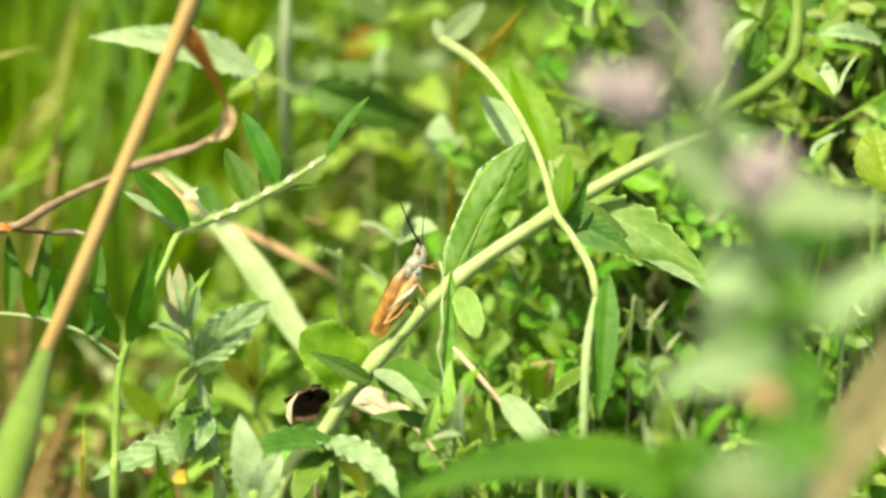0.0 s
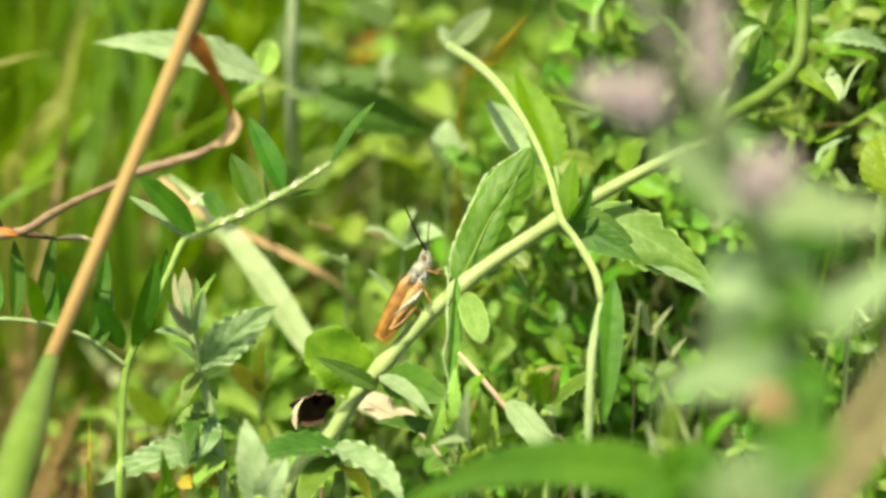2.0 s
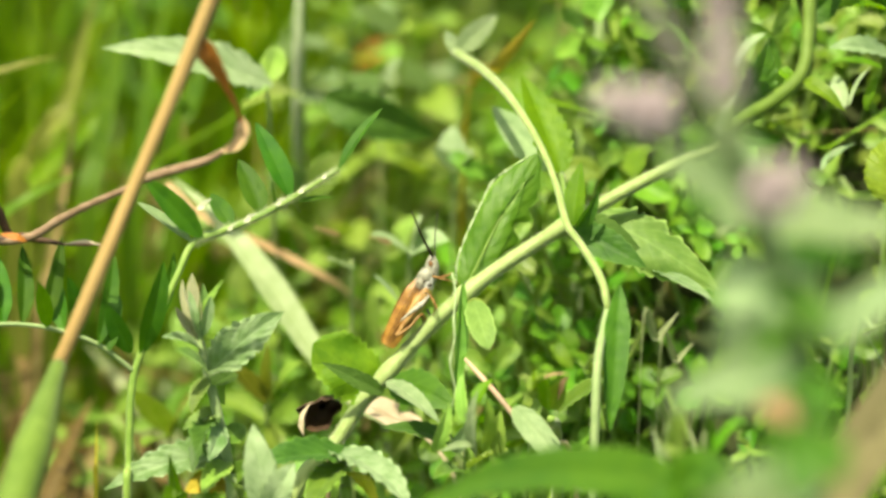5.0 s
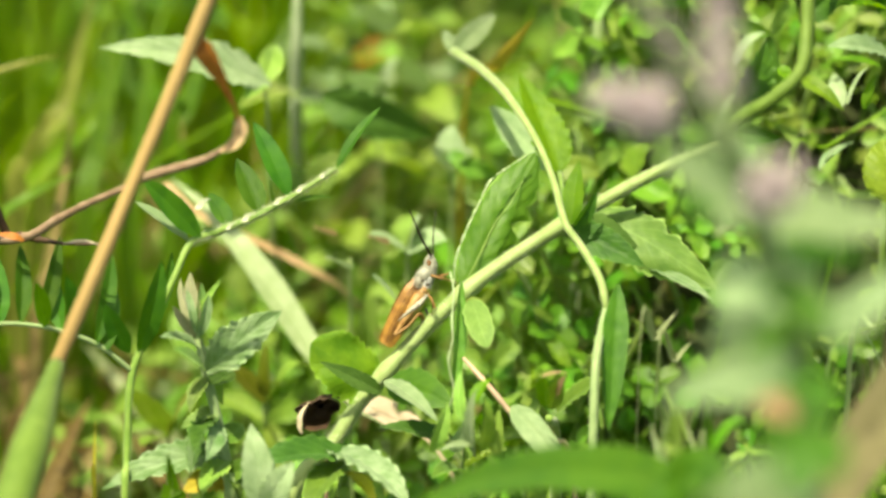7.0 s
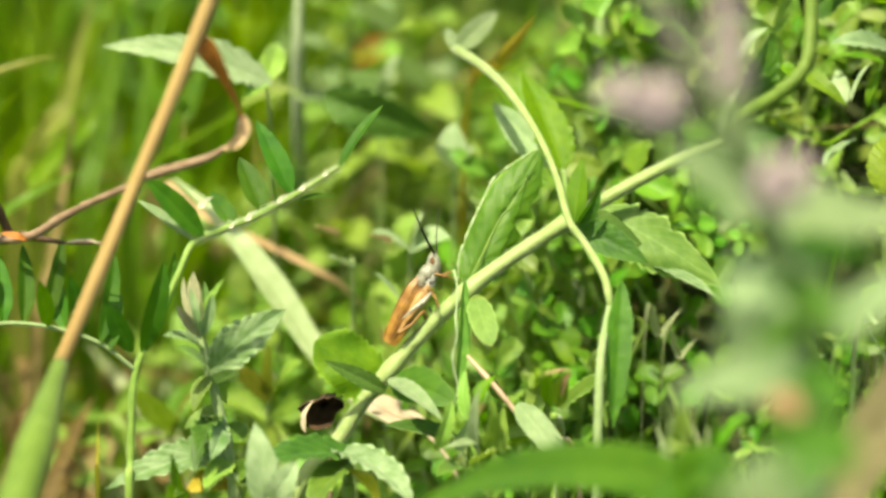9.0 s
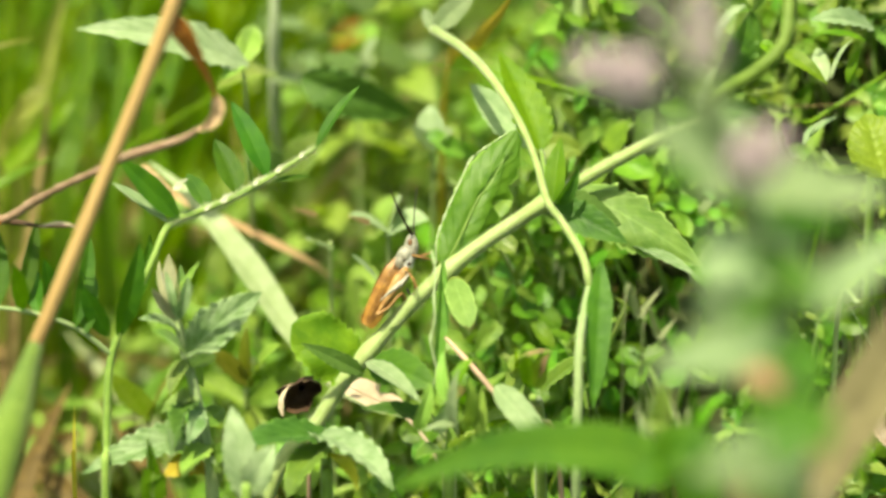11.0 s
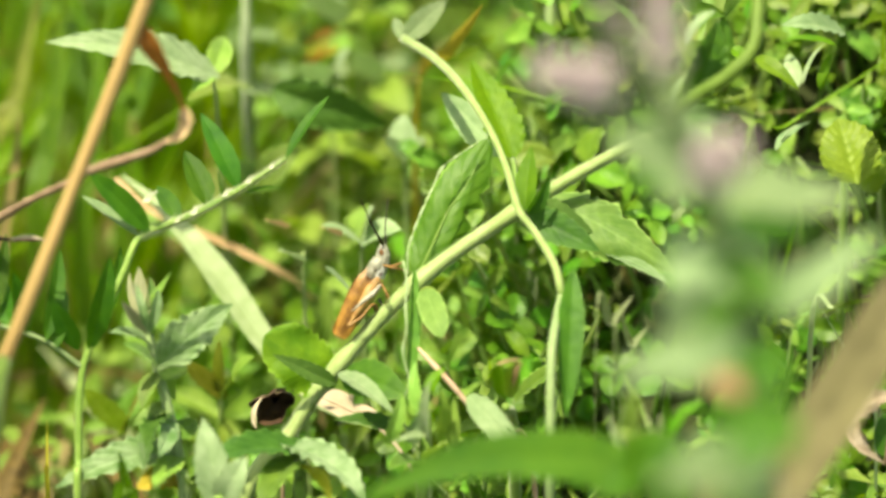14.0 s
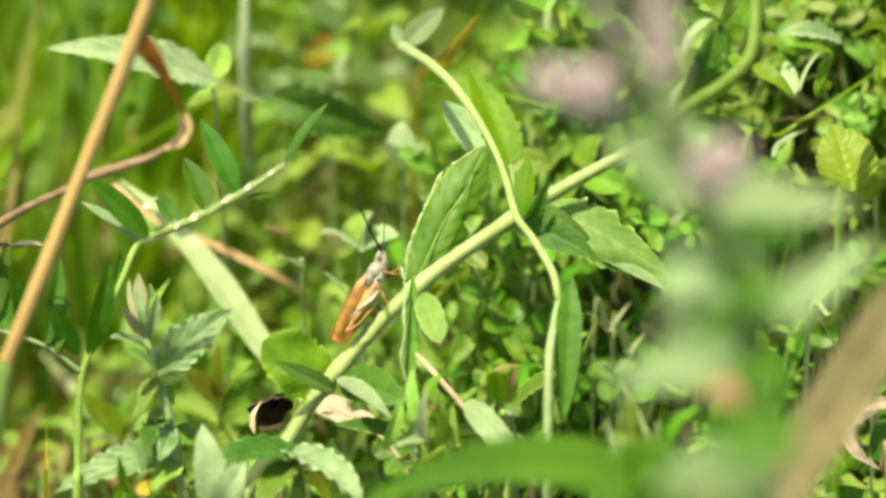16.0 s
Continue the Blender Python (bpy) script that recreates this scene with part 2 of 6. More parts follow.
DEAD = plain_material("dead_leaf", (0.03, 0.016, 0.008), (0.09, 0.05, 0.025), 500.0, 0.7, 0.8)
DEADRIM = plain_material("bleached_rim", (0.36, 0.3, 0.2), (0.52, 0.45, 0.32), 500.0, 0.7, 0.5)
TAN = plain_material("tan_leaf", (0.105, 0.094, 0.038), (0.215, 0.19, 0.085), 200.0, 0.65, 0.6, glow=0.2)
TANRIM = plain_material("tan_curl", (0.26, 0.19, 0.125), (0.48, 0.41, 0.315), 500.0, 0.65, 0.6, glow=0.15)
FLOWER = plain_material("mint_flower", (0.58, 0.46, 0.49), (0.74, 0.62, 0.65), 700.0, 0.6, 0.5, 0.5, glow=0.2)
CALYX = plain_material("mint_calyx", (0.38, 0.42, 0.27), (0.56, 0.58, 0.42), 700.0, 0.6, 0.5, 0.5, glow=0.15)
MAUVE = plain_material("mauve_calyx", (0.42, 0.36, 0.34), (0.64, 0.55, 0.53), 700.0, 0.6, 0.5, 0.4, glow=0.2)
BUD = plain_material("mint_bud", (0.20, 0.18, 0.15), (0.40, 0.36, 0.32), 700.0, 0.6, 0.5, 0.2, glow=0.15)
STEM_DEEP = plain_material("deep_green_stem", (0.11, 0.20, 0.02), (0.20, 0.31, 0.05), 420.0, 0.5, 0.4, 0.1, glow=0.3)
SOIL = plain_material("meadow_soil", (0.016, 0.02, 0.005), (0.045, 0.062, 0.014), 60.0, 0.9, 0.8)
THATCH = leaf_material("thatch", (0.14, 0.11, 0.04), (0.36, 0.28, 0.11), (0.4, 0.3, 0.1), 0.25, 0.7, 0.0, 0.1, 2.0, island=True)


# ---- building helpers ----
def mesh_of(name, verts, faces, uvs=None, smooth=True):
    me = bpy.data.meshes.new(name)
    me.from_pydata([tuple(map(float, v)) for v in verts], [], faces)
    if uvs is not None:
        layer = me.uv_layers.new(name="UVMap")
        idx = np.zeros(len(me.loops), dtype=np.int32)
        me.loops.foreach_get("vertex_index", idx)
        layer.data.foreach_set("uv", np.asarray(uvs, dtype=np.float32)[idx].ravel())
    if smooth:
        me.polygons.foreach_set("use_smooth", [True] * len(me.polygons))
    me.update()
    return me


def part(name, geo, material, parent=None, label=""):
    """Links a mesh or a (verts, faces, uvs) triple as one object, under its thing."""
    me = geo if isinstance(geo, bpy.types.Mesh) else mesh_of(name, *geo)
    if not me.materials:
        me.materials.append(material)
    ob = new(name, me)
    if parent is not None:
        ob.parent = parent
        ob.matrix_parent_inverse = Matrix.Translation(parent.location).inverted() if parent.type == "EMPTY" else Matrix()
    return tagged(ob, label)


def thing(name, at, label, category, group="", kind=""):
    ob = new(name)
    ob.location = at
    ob.empty_display_size = 0.01
    return tagged(ob, label, category, group, kind)


def spline(points, n):
    """n + 1 points along a smooth curve through the given ones, and how far along each lies (0 to 1)."""
    p = np.array(points, float)
    p = np.vstack([2 * p[0] - p[1], p, 2 * p[-1] - p[-2]])
    spans = len(p) - 3
    out = []
    for i in range(n + 1):
        s = min(i / n * spans, spans - 1e-6)
        k, t = int(s), s - int(s)
        a, b, c, d = p[k:k + 4]
        out.append(0.5 * (2 * b + (c - a) * t + (2 * a - 5 * b + 4 * c - d) * t * t + (3 * b - a - 3 * c + d) * t ** 3))
    return np.array(out)


def unit(v):
    v = np.asarray(v, float)
    return v / max(np.linalg.norm(v), 1e-9)


def tube(points, radii, n=40, sides=10, square=0.0, nodes=(), wobble=0.03, seed=0):
    """A tapered stem along a curve; square > 0 gives the four-edged section of mint; nodes: places (0 to 1) that swell."""
    c = spline(points, n)
    r = np.interp(np.linspace(0, 1, n + 1), np.linspace(0, 1, len(radii)), radii)
    for s in nodes:
        r = r * (1 + 0.35 * np.exp(-((np.linspace(0, 1, n + 1) - s) / 0.018) ** 2))
    rng = np.random.RandomState(seed)
    tan = np.gradient(c, axis=0)
    ref = np.array((0.3, -0.9, 0.3))
    verts, uvs = [], []
    for i in range(n + 1):
        t = unit(tan[i])
        a = unit(np.cross(t, ref))
        b = np.cross(a, t)
        rr = r[i] * (1 + wobble * rng.randn() * 0.5)
        for j in range(sides):
            w = 2 * math.pi * j / sides
            k = rr * (1 + square * math.cos(4 * w))
            verts.append(c[i] + k * (math.cos(w) * a + math.sin(w) * b))
            uvs.append((j / sides, i / n))
    faces = [(i * sides + j, i * sides + (j + 1) % sides, (i + 1) * sides + (j + 1) % sides, (i + 1) * sides + j)
             for i in range(n) for j in range(sides)]
    faces += [tuple(range(sides))[::-1], tuple(range(n * sides, (n + 1) * sides))]
    return verts, faces, uvs


def hairs(points, radii, count, length, seed=0, lo=0.0, hi=1.0):
    """Fine hairs standing off a stem, as thin three-sided spikes in one mesh."""
    rng = np.random.RandomState(seed)
    c = spline(points, 200)
    r = np.interp(np.linspace(0, 1, 201), np.linspace(0, 1, len(radii)), radii)
    tan = np.gradient(c, axis=0)
    verts, faces = [], []
    for _ in range(count):
        i = int(200 * rng.uniform(lo, hi))
        t = unit(tan[i])
        a = unit(np.cross(t, (0.3, -0.9, 0.3)))
        b = np.cross(a, t)
        w = rng.uniform(0, 2 * math.pi)
        o = math.cos(w) * a + math.sin(w) * b
        p = c[i] + o * r[i] * 0.93
        q = p + (o + 0.6 * rng.randn(3)) * length * rng.uniform(0.25, 1.3)
        k = len(verts)
        e = np.cross(o, t) * 0.000015
        verts += [p + e, p - e, p + t * 0.00003, q]
        faces += [(k, k + 1, k + 3), (k + 1, k + 2, k + 3), (k + 2, k, k + 3)]
    return verts, faces, None


PROFILES = {
    "mint": ((0, 0.12), (0.06, 0.5), (0.18, 0.86), (0.34, 1.0), (0.55, 0.88), (0.75, 0.58), (0.9, 0.26), (1, 0.0)),
    "round": ((0, 0.15), (0.08, 0.55), (0.25, 0.9), (0.5, 1.0), (0.75, 0.88), (0.92, 0.5), (1, 0.05)),
    "lance": ((0, 0.10), (0.1, 0.5), (0.3, 0.95), (0.5, 1.0), (0.75, 0.75), (0.92, 0.32), (1, 0.0)),
    "blade": ((0, 0.75), (0.2, 1.0), (0.6, 0.9), (0.85, 0.5), (1, 0.0)),
    "curl": ((0, 0.3), (0.12, 0.9), (0.25, 1.0), (0.45, 0.5), (0.62, 0.28), (0.8, 0.6), (0.9, 0.55), (1, 0.1)),
    "broad": ((0, 0.3), (0.4, 0.4), (0.52, 0.85), (0.66, 1.0), (0.78, 0.75), (0.9, 0.3), (1, 0.08)),
    "blunt": ((0, 0.15), (0.08, 0.5), (0.25, 0.8), (0.5, 0.95), (0.7, 0.92), (0.86, 0.68), (0.96, 0.32), (1, 0.05)),
    "tip": ((0, 0.08), (0.35, 0.1), (0.6, 1.0), (0.8, 0.7), (1, 0.0)),
    "wing": ((0, 0.55), (0.2, 0.9), (0.5, 1.0), (0.8, 0.95), (0.94, 0.88), (1, 0.65)),
    "strap": ((0, 1.0), (0.5, 1.0), (1, 0.9)),
}


def blade(path, width, up, fold=0.25, teeth=0, profile="mint", ripple=0.05, rows=0, cols=8, wave=0.0, twist=0.0, seed=0, roll_edge=0.0, bites=0, tooth_depth=0.13, torn=0):
    """A leaf or blade along a curve: folded at its midrib, with toothed edge, sunken veins and a wavy margin.
    up: where its upper face looks; fold: how steeply the halves rise (negative: droop); twist: degrees from base to tip."""
    rng = np.random.RandomState(seed)
    n = rows or max(16, teeth * 4)
    c = spline(path, n)
    tan = np.gradient(c, axis=0)
    length = float(np.sum(np.linalg.norm(np.diff(c, axis=0), axis=1)))
    xs, ws = zip(*PROFILES[profile])
    ph = rng.uniform(0, 6.28, 4)
    bite = [(rng.uniform(0.25, 0.8), rng.choice((-1, 1)), rng.uniform(0.02, 0.05), rng.uniform(0.2, 0.5)) for _ in range(bites)]
    verts, uvs = [], []
    for i in range(n + 1):
        s = i / n
        t = unit(tan[i])
        nn = unit(np.asarray(up, float) - t * np.dot(up, t))
        ang = radians(twist) * s
        nn = nn * math.cos(ang) + np.cross(t, nn) * math.sin(ang)
        side = np.cross(t, nn)
        w = max(width * 0.5 * np.interp(s, xs, ws), 0.00004)
        for j in range(cols + 1):
            x = 2 * j / cols - 1
            wj = w
            ax0 = abs(x)
            if teeth:
                tooth = (s * teeth + (0.37 if x > 0 else 0)) % 1.0
                wj = w * (1 + tooth_depth * (tooth - 0.5) * abs(x) ** 5 * min(1, 6 * s) * (1.3 - s))
            for bs, bx, bw, bd in bite:
                if x * bx > 0:
                    wj = wj * (1 - bd * math.exp(-((s - bs) / bw) ** 2) * abs(x) ** 2)
            if torn and x * torn > 0:
                wj = wj * (1 - (0.45 * math.exp(-((s - 0.55) / 0.05) ** 2) + 0.3 * math.exp(-((s - 0.68) / 0.025) ** 2)
                                + 0.18 * math.exp(-((s - 0.8) / 0.02) ** 2) + 0.1 * math.sin(37 * s)) * ax0 ** 1.5)
            f = fold * (1 + 0.25 * math.sin(ph[0] + 5 * s))
            ax = abs(x)
            lift = wj * ax * math.sin(f) - roll_edge * wj * ax ** 4
            lift += ripple * w * math.sin(2 * math.pi * (8 * s - 2.2 * ax) + ph[1]) * (0.3 + ax) * 0.6
            lift += wave * w * ax * math.sin(ph[2] + (9 if x > 0 else 11) * s + ph[3] * x)
            lift -= 0.08 * w * math.exp(-(x / 0.12) ** 2)
            verts.append(c[i] + side * (x * wj * math.cos(f)) + nn * lift)
            uvs.append((0.5 + x * 0.5, s))
    m = cols + 1
    faces = [(i * m + j, i * m + j + 1, (i + 1) * m + j + 1, (i + 1) * m + j) for i in range(n) for j in range(cols)]
    return verts, faces, uvs


def leaf_path(base, tip, arch=0.1, up=(0, 0, 1)):
    b, t = np.array(base, float), np.array(tip, float)
    u = unit(np.asarray(up, float)) * np.linalg.norm(t - b) * arch
    return [b, b + (t - b) * 0.3 + u * 0.8, b + (t - b) * 0.65 + u * 0.85, t]


def leaf(name, parent, base, tip, width, up, material, arch=0.1, label="", **kw):
    """A leaf from base to tip under its plant."""
    kw.setdefault("seed", int(abs(base[0] * 7919 + tip[2] * 104729) * 1000) % 99991)
    return part(name, blade(leaf_path(base, tip, arch, up), width, up, **kw), material, parent, label)


def ellipsoid(center, axis, length, radius, up=(0, 0, 1), n=14, sides=12, profile=None, flat=1.0):
    """A solid of revolution along axis, by a profile of (place, radius); flat squeezes it along up."""
    t = unit(axis)
    b = unit(np.asarray(up, float) - t * np.dot(up, t))
    a = np.cross(t, b)
    if profile:
        xs, rs = zip(*profile)
    verts, uvs = [], []
    for i in range(n + 1):
        s = i / n
        r = radius * (np.interp(s, xs, rs) if profile else math.sqrt(max(0, 1 - (2 * s - 1) ** 2)))
        r = max(r, radius * 0.03)
        o = np.array(center, float) + t * (s - 0.5) * length
        for j in range(sides):
            w = 2 * math.pi * j / sides
            verts.append(o + a * (r * math.cos(w)) + b * (r * flat * math.sin(w)))
            uvs.append((j / sides, s))
    faces = [(i * sides + j, i * sides + (j + 1) % sides, (i + 1) * sides + (j + 1) % sides, (i + 1) * sides + j)
             for i in range(n) for j in range(sides)]
    faces += [tuple(range(sides))[::-1], tuple(range(n * sides, (n + 1) * sides))]
    return verts, faces, uvs


def merged(*geos):
    verts, faces, uvs = [], [], []
    for v, f, u in geos:
        k = len(verts)
        verts += list(v)
        faces += [tuple(i + k for i in q) for q in f]
        uvs += list(u) if u is not None else [(0.5, 0.5)] * len(v)
    return verts, faces, uvs


def flower_spike(parent, base, tip, radius, seed=0, bloom=0.5, material=None, many=11, slim=0.15, lean=(0.4, 1.0), name="flower_spike"):
    """A mint flower head: whorls of small pointed calyces round an axis, some with open petals."""
    rng = np.random.RandomState(seed)
    b, t = np.array(base, float), np.array(tip, float)
    ax = unit(t - b)
    a = unit(np.cross(ax, (0.3, -0.9, 0.2)))
    c = np.cross(ax, a)
    length = np.linalg.norm(t - b)
    green, petals = [tube([b, (b + t) / 2, t], [radius * 0.22, radius * 0.2, radius * 0.08], 8, 6)], []
    whorls = max(4, int(length / (radius * 0.5)))
    for i in range(whorls):
        s = i / whorls
        rr = radius * (1.0 - 0.55 * s ** 2)
        for j in range(many):
            w = 2 * math.pi * (j + 0.5 * (i % 2)) / many + 0.2 * rng.randn()
            o = math.cos(w) * a + math.sin(w) * c
            p = b + ax * length * s + o * radius * 0.15
            d = unit(o + ax * rng.uniform(*lean))
            ln = rr * rng.uniform(0.75, 1.05)
            green.append(ellipsoid(p + d * ln * 0.4, d, ln * 0.8, rr * slim, ax, 5, 6, ((0, 0.4), (0.45, 1), (1, 0.15 if slim > 0.2 else 0.6))))
            if rng.rand() < bloom:
                for k in (-1, 1):
                    q = p + d * ln * 0.92 + np.cross(d, o) * k * rr * 0.1
                    petals.append(ellipsoid(q, unit(d + 0.5 * k * np.cross(d, ax)), rr * 0.5, rr * 0.2, d, 4, 6, None, 0.5))
    head = part(name, merged(*green), material or CALYX, parent, "grey-green hairy flower head")
    if petals:
        part("petals", merged(*petals), FLOWER, head, "pale purple petals")
    return head


# ---- ground: a meadow floor that climbs into a low bank on one side ----
def step(x, a, b):
    k = np.clip((np.asarray(x, float) - a) / (b - a), 0, 1)
    return k * k * (3 - 2 * k)


def height(x, y):
    x, y = np.asarray(x, float), np.asarray(y, float)
    bank = step(x, -0.10, -0.03) * (1 - step(np.abs(y), 0.5, 1.6)) * (1 - step(x, 0.3, 1.2))
    low = (0.06 + 0.045 * step(x, 0.0, 0.022)) * (1 - 0.6 * step(y, 0.12, 0.24))
    top = low + (0.24 - low) * step(x, 0.025, 0.06)
    z = bank * np.minimum(np.clip((y - 0.005) * 1.1 + 0.06, 0, 0.24), top)
    return z + 0.006 * np.sin(x * 31 + 1.3) * np.cos(y * 27) + 0.003 * np.sin(x * 83 + y * 71)


def ground_mesh():
    near = np.linspace(-1, 1, 121)
    axis = np.sign(near) * (np.abs(near) * 0.6 + np.abs(near) ** 9 * 60)
    verts, faces, uvs = [], [], []
    for y in axis:
        for x in axis:
            verts.append((x, y + 0.15, height(x, y + 0.15)))
            uvs.append((x, y))
    n = len(axis)
    faces = [(i * n + j, i * n + j + 1, (i + 1) * n + j + 1, (i + 1) * n + j) for i in range(n - 1) for j in range(n - 1)]
    return verts, faces, uvs


ground = part("ground", ground_mesh(), SOIL)
tagged(ground, "dark meadow soil under grass and clover", "ground", kind="structure")


def scatter(count, x0, x1, y0, y1, seed, keep=None):
    rng = np.random.RandomState(seed)
    x, y = rng.uniform(x0, x1, count), rng.uniform(y0, y1, count)
    if keep is not None:
        k = keep(x, y, rng)
        x, y = x[k], y[k]
    return rng, np.stack([x, y, height(x, y) - 0.002], 1)


def grass_field(name, material, count, area, tall, wide, lean, seed, keep=None, rows=5, label="", bend=0.5):
    """Many tapered, bent and creased blades in one mesh; tall, wide: (least, most) metres."""
    rng, base = scatter(count, *area, seed, keep)
    n = len(base)
    h, w = rng.uniform(*tall, n), rng.uniform(*wide, n)
    az = rng.uniform(0, 2 * math.pi, n)
    out = np.stack([np.cos(az), np.sin(az), np.zeros(n)], 1) * rng.uniform(0.1, bend, n)[:, None] + np.array(lean)
    face = rng.uniform(0, 2 * math.pi, n)
    side = np.stack([np.cos(face), np.sin(face), 0.2 * rng.randn(n)], 1)
    crease = np.cross(side, (0, 0, 1.0))
    verts = np.zeros((n, rows + 1, 3, 3))
    for i in range(rows + 1):
        s = i / rows
        c = base + out * (h * s * s)[:, None] + np.array((0, 0, 1.0)) * (h * s * (1 - 0.25 * s * np.linalg.norm(out, axis=1)))[:, None]
        ww = (w * 0.5 * (1 - s ** 2.5) + 0.0001)[:, None]
        verts[:, i, 0] = c - side * ww + crease * ww * 0.35
        verts[:, i, 1] = c
        verts[:, i, 2] = c + side * ww + crease * ww * 0.35
    idx = np.arange(n * (rows + 1) * 3).reshape(n, rows + 1, 3)
    f = np.concatenate([np.stack([idx[:, :-1, j], idx[:, :-1, j + 1], idx[:, 1:, j + 1], idx[:, 1:, j]], -1).reshape(-1, 4) for j in (0, 1)])
    uv = np.zeros((n, rows + 1, 3, 2))
    uv[..., 0] = np.array((0, 0.5, 1.0))
    uv[..., 1] = np.linspace(0, 1, rows + 1)[None, :, None]
    ob = part(name, (verts.reshape(-1, 3), f.tolist(), uv.reshape(-1, 2)), material)
    return tagged(ob, label, "grass", kind="stuff")


def leaflet_patch(name, material, count, area, seed, tall, size, keep=None, label="", facing=(-0.15, -0.55, 0.8), spread=0.35, stems=True, slim=1.0, material_stem=None):
    """Clover-like plants in one mesh: a thin stalk and three rounded, creased leaflets each."""
    rng, base = scatter(count, *area, seed, keep)
    verts, faces, uvs = [], [], []
    shape = ((0.0, 0.1), (0.3, 0.75), (0.6, 1.0), (0.85, 0.85), (1.0, 0.25))
    for p in base:
        h = rng.uniform(*tall)
        top = p + np.array((rng.normal(0, 0.25) * h, -0.25 * h + rng.normal(0, 0.2) * h, h))
        nrm = unit(np.array(facing) + spread * rng.randn(3))
        r = rng.uniform(*size)
        a0 = rng.uniform(0, 2 * math.pi)
        e1 = unit(np.cross(nrm, (0.3, 0.5, 0.8)))
        e2 = np.cross(nrm, e1)
        if stems:
            k = len(verts)
            sd = unit(np.cross(top - p, (0.2, 1, 0))) * 0.0005
            fw = np.array((0, -0.0006, 0))
            verts += [p + sd, p - sd, p + fw, top + sd, top - sd, top + fw]
            uvs += [(0.5, 0.5)] * 6
            faces += [(k, k + 1, k + 4, k + 3), (k + 1, k + 2, k + 5, k + 4), (k + 2, k, k + 3, k + 5)]
        for q in range(3):
            an = a0 + q * 2 * math.pi / 3 + rng.normal(0, 0.12)
            d = unit(math.cos(an) * e1 + math.sin(an) * e2 + nrm * rng.uniform(-0.25, 0.35))
            sd = unit(np.cross(d, nrm))
            nn = np.cross(sd, d)
            k = len(verts)
            cup = rng.uniform(0.1, 0.45)
            point, fat = rng.uniform(0.0, 0.5), rng.uniform(0.75, 1.15)
            for s, w in shape:
                w = fat * w * (1 - point * s) * rng.uniform(0.86, 1.1)
                o = top + d * r * s - nn * r * 0.18 * s * s + rng.randn(3) * r * 0.035
                for x in (-1, -0.5, 0, 0.5, 1):
                    verts.append(o + sd * (x * w * r * 0.42 * slim) + nn * (abs(x) * w * r * 0.42 * slim * cup + r * 0.03 * rng.randn()))
                    uvs.append((0.5 + 0.5 * x, s))
            m = 5
            faces += [(k + i * m + j, k + i * m + j + 1, k + (i + 1) * m + j + 1, k + (i + 1) * m + j)
                      for i in range(len(shape) - 1) for j in range(m - 1)]
    ob = part(name, (verts, faces, uvs), material)
    return tagged(ob, label, "clover", kind="stuff")


left = lambda x, y, r: r.rand(len(x)) > step(x, -0.08, 0.01)
GAPS = ((0.0524, 0.042), (0.0798, 0.0571), (0.0377, 0.0621), (0.0433, 0.0767), (0.0655, 0.0918), (0.0805, 0.0863), (0.0725, 0.0689), (0.0141, 0.0979))


def covered(x, y):
    """True where plants grow; the bank has a few bare, shaded hollows."""
    ok = np.ones(len(x), bool)
    for gx, gy in GAPS:
        ok &= ~((np.abs(x - gx) < 0.005) & (y > gy - 0.035) & (y < gy + 0.008))
    return ok


right = lambda x, y, r: (r.rand(len(x)) < step(x, -0.04, 0.02)) & covered(x, y)
meadow_grass = grass_field("meadow_grass", GRASS, 1900, (-0.22, 0.06, 0.13, 0.7), (0.05, 0.2), (0.002, 0.005), (0.1, 0.0, 0.0), 3,
                           keep=left, label="dense yellow-green meadow grass behind the mint")
low_grass = grass_field("low_grass", GRASS, 380, (-0.2, 0.04, 0.10, 0.30), (0.03, 0.08), (0.002, 0.005), (0.1, -0.2, 0.0), 23,
                        keep=left, bend=1.0, label="short bright grass between the herbs")
dry_grass = grass_field("dry_grass", DRY, 1000, (-0.22, 0.06, 0.12, 0.32), (0.03, 0.09), (0.002, 0.005), (0.1, -0.1, 0.0), 4,
                        keep=left, bend=1.0, label="dry straw-coloured blades among the meadow grass")
thatch = grass_field("thatch", THATCH, 3200, (-0.45, 0.35, -0.3, 0.7), (0.01, 0.05), (0.0015, 0.004), (0, 0, 0), 5, bend=2.2, rows=3,
                     label="matted dead blades on the soil")
far_grass = grass_field("far_grass", GRASS, 30000, (-4.0, 4.0, -3.6, 4.4), (0.05, 0.16), (0.008, 0.022), (0.1, 0.0, 0.0), 29, rows=3,
                        keep=lambda x, y, r: (np.abs(x) > 0.26) | (y < -0.35) | (y > 0.75), bend=1.2, label="tufts of green grass all over the meadow")
clover_bank = leaflet_patch("clover_bank", CLOVER, 1900, (-0.05, 0.17, 0.0, 0.18), 6, (0.008, 0.032), (0.003, 0.0065),
                            keep=right, spread=0.7, label="clover leaves covering the low bank")
herb_bank = leaflet_patch("herb_bank", HERB_PALE, 1700, (-0.05, 0.17, 0.0, 0.18), 16, (0.010, 0.042), (0.003, 0.008),
                          keep=right, spread=0.9, slim=0.6, label="small pale herbs among the clover on the bank")
herb_top = leaflet_patch("herb_top", HERB_PALE, 800, (0.035, 0.13, 0.06, 0.17), 36, (0.012, 0.035), (0.004, 0.009), facing=(-0.2, -0.45, 0.85),
                         keep=lambda x, y, r: covered(x, y), spread=0.5, slim=0.75, label="pale herbs on top of the bank")
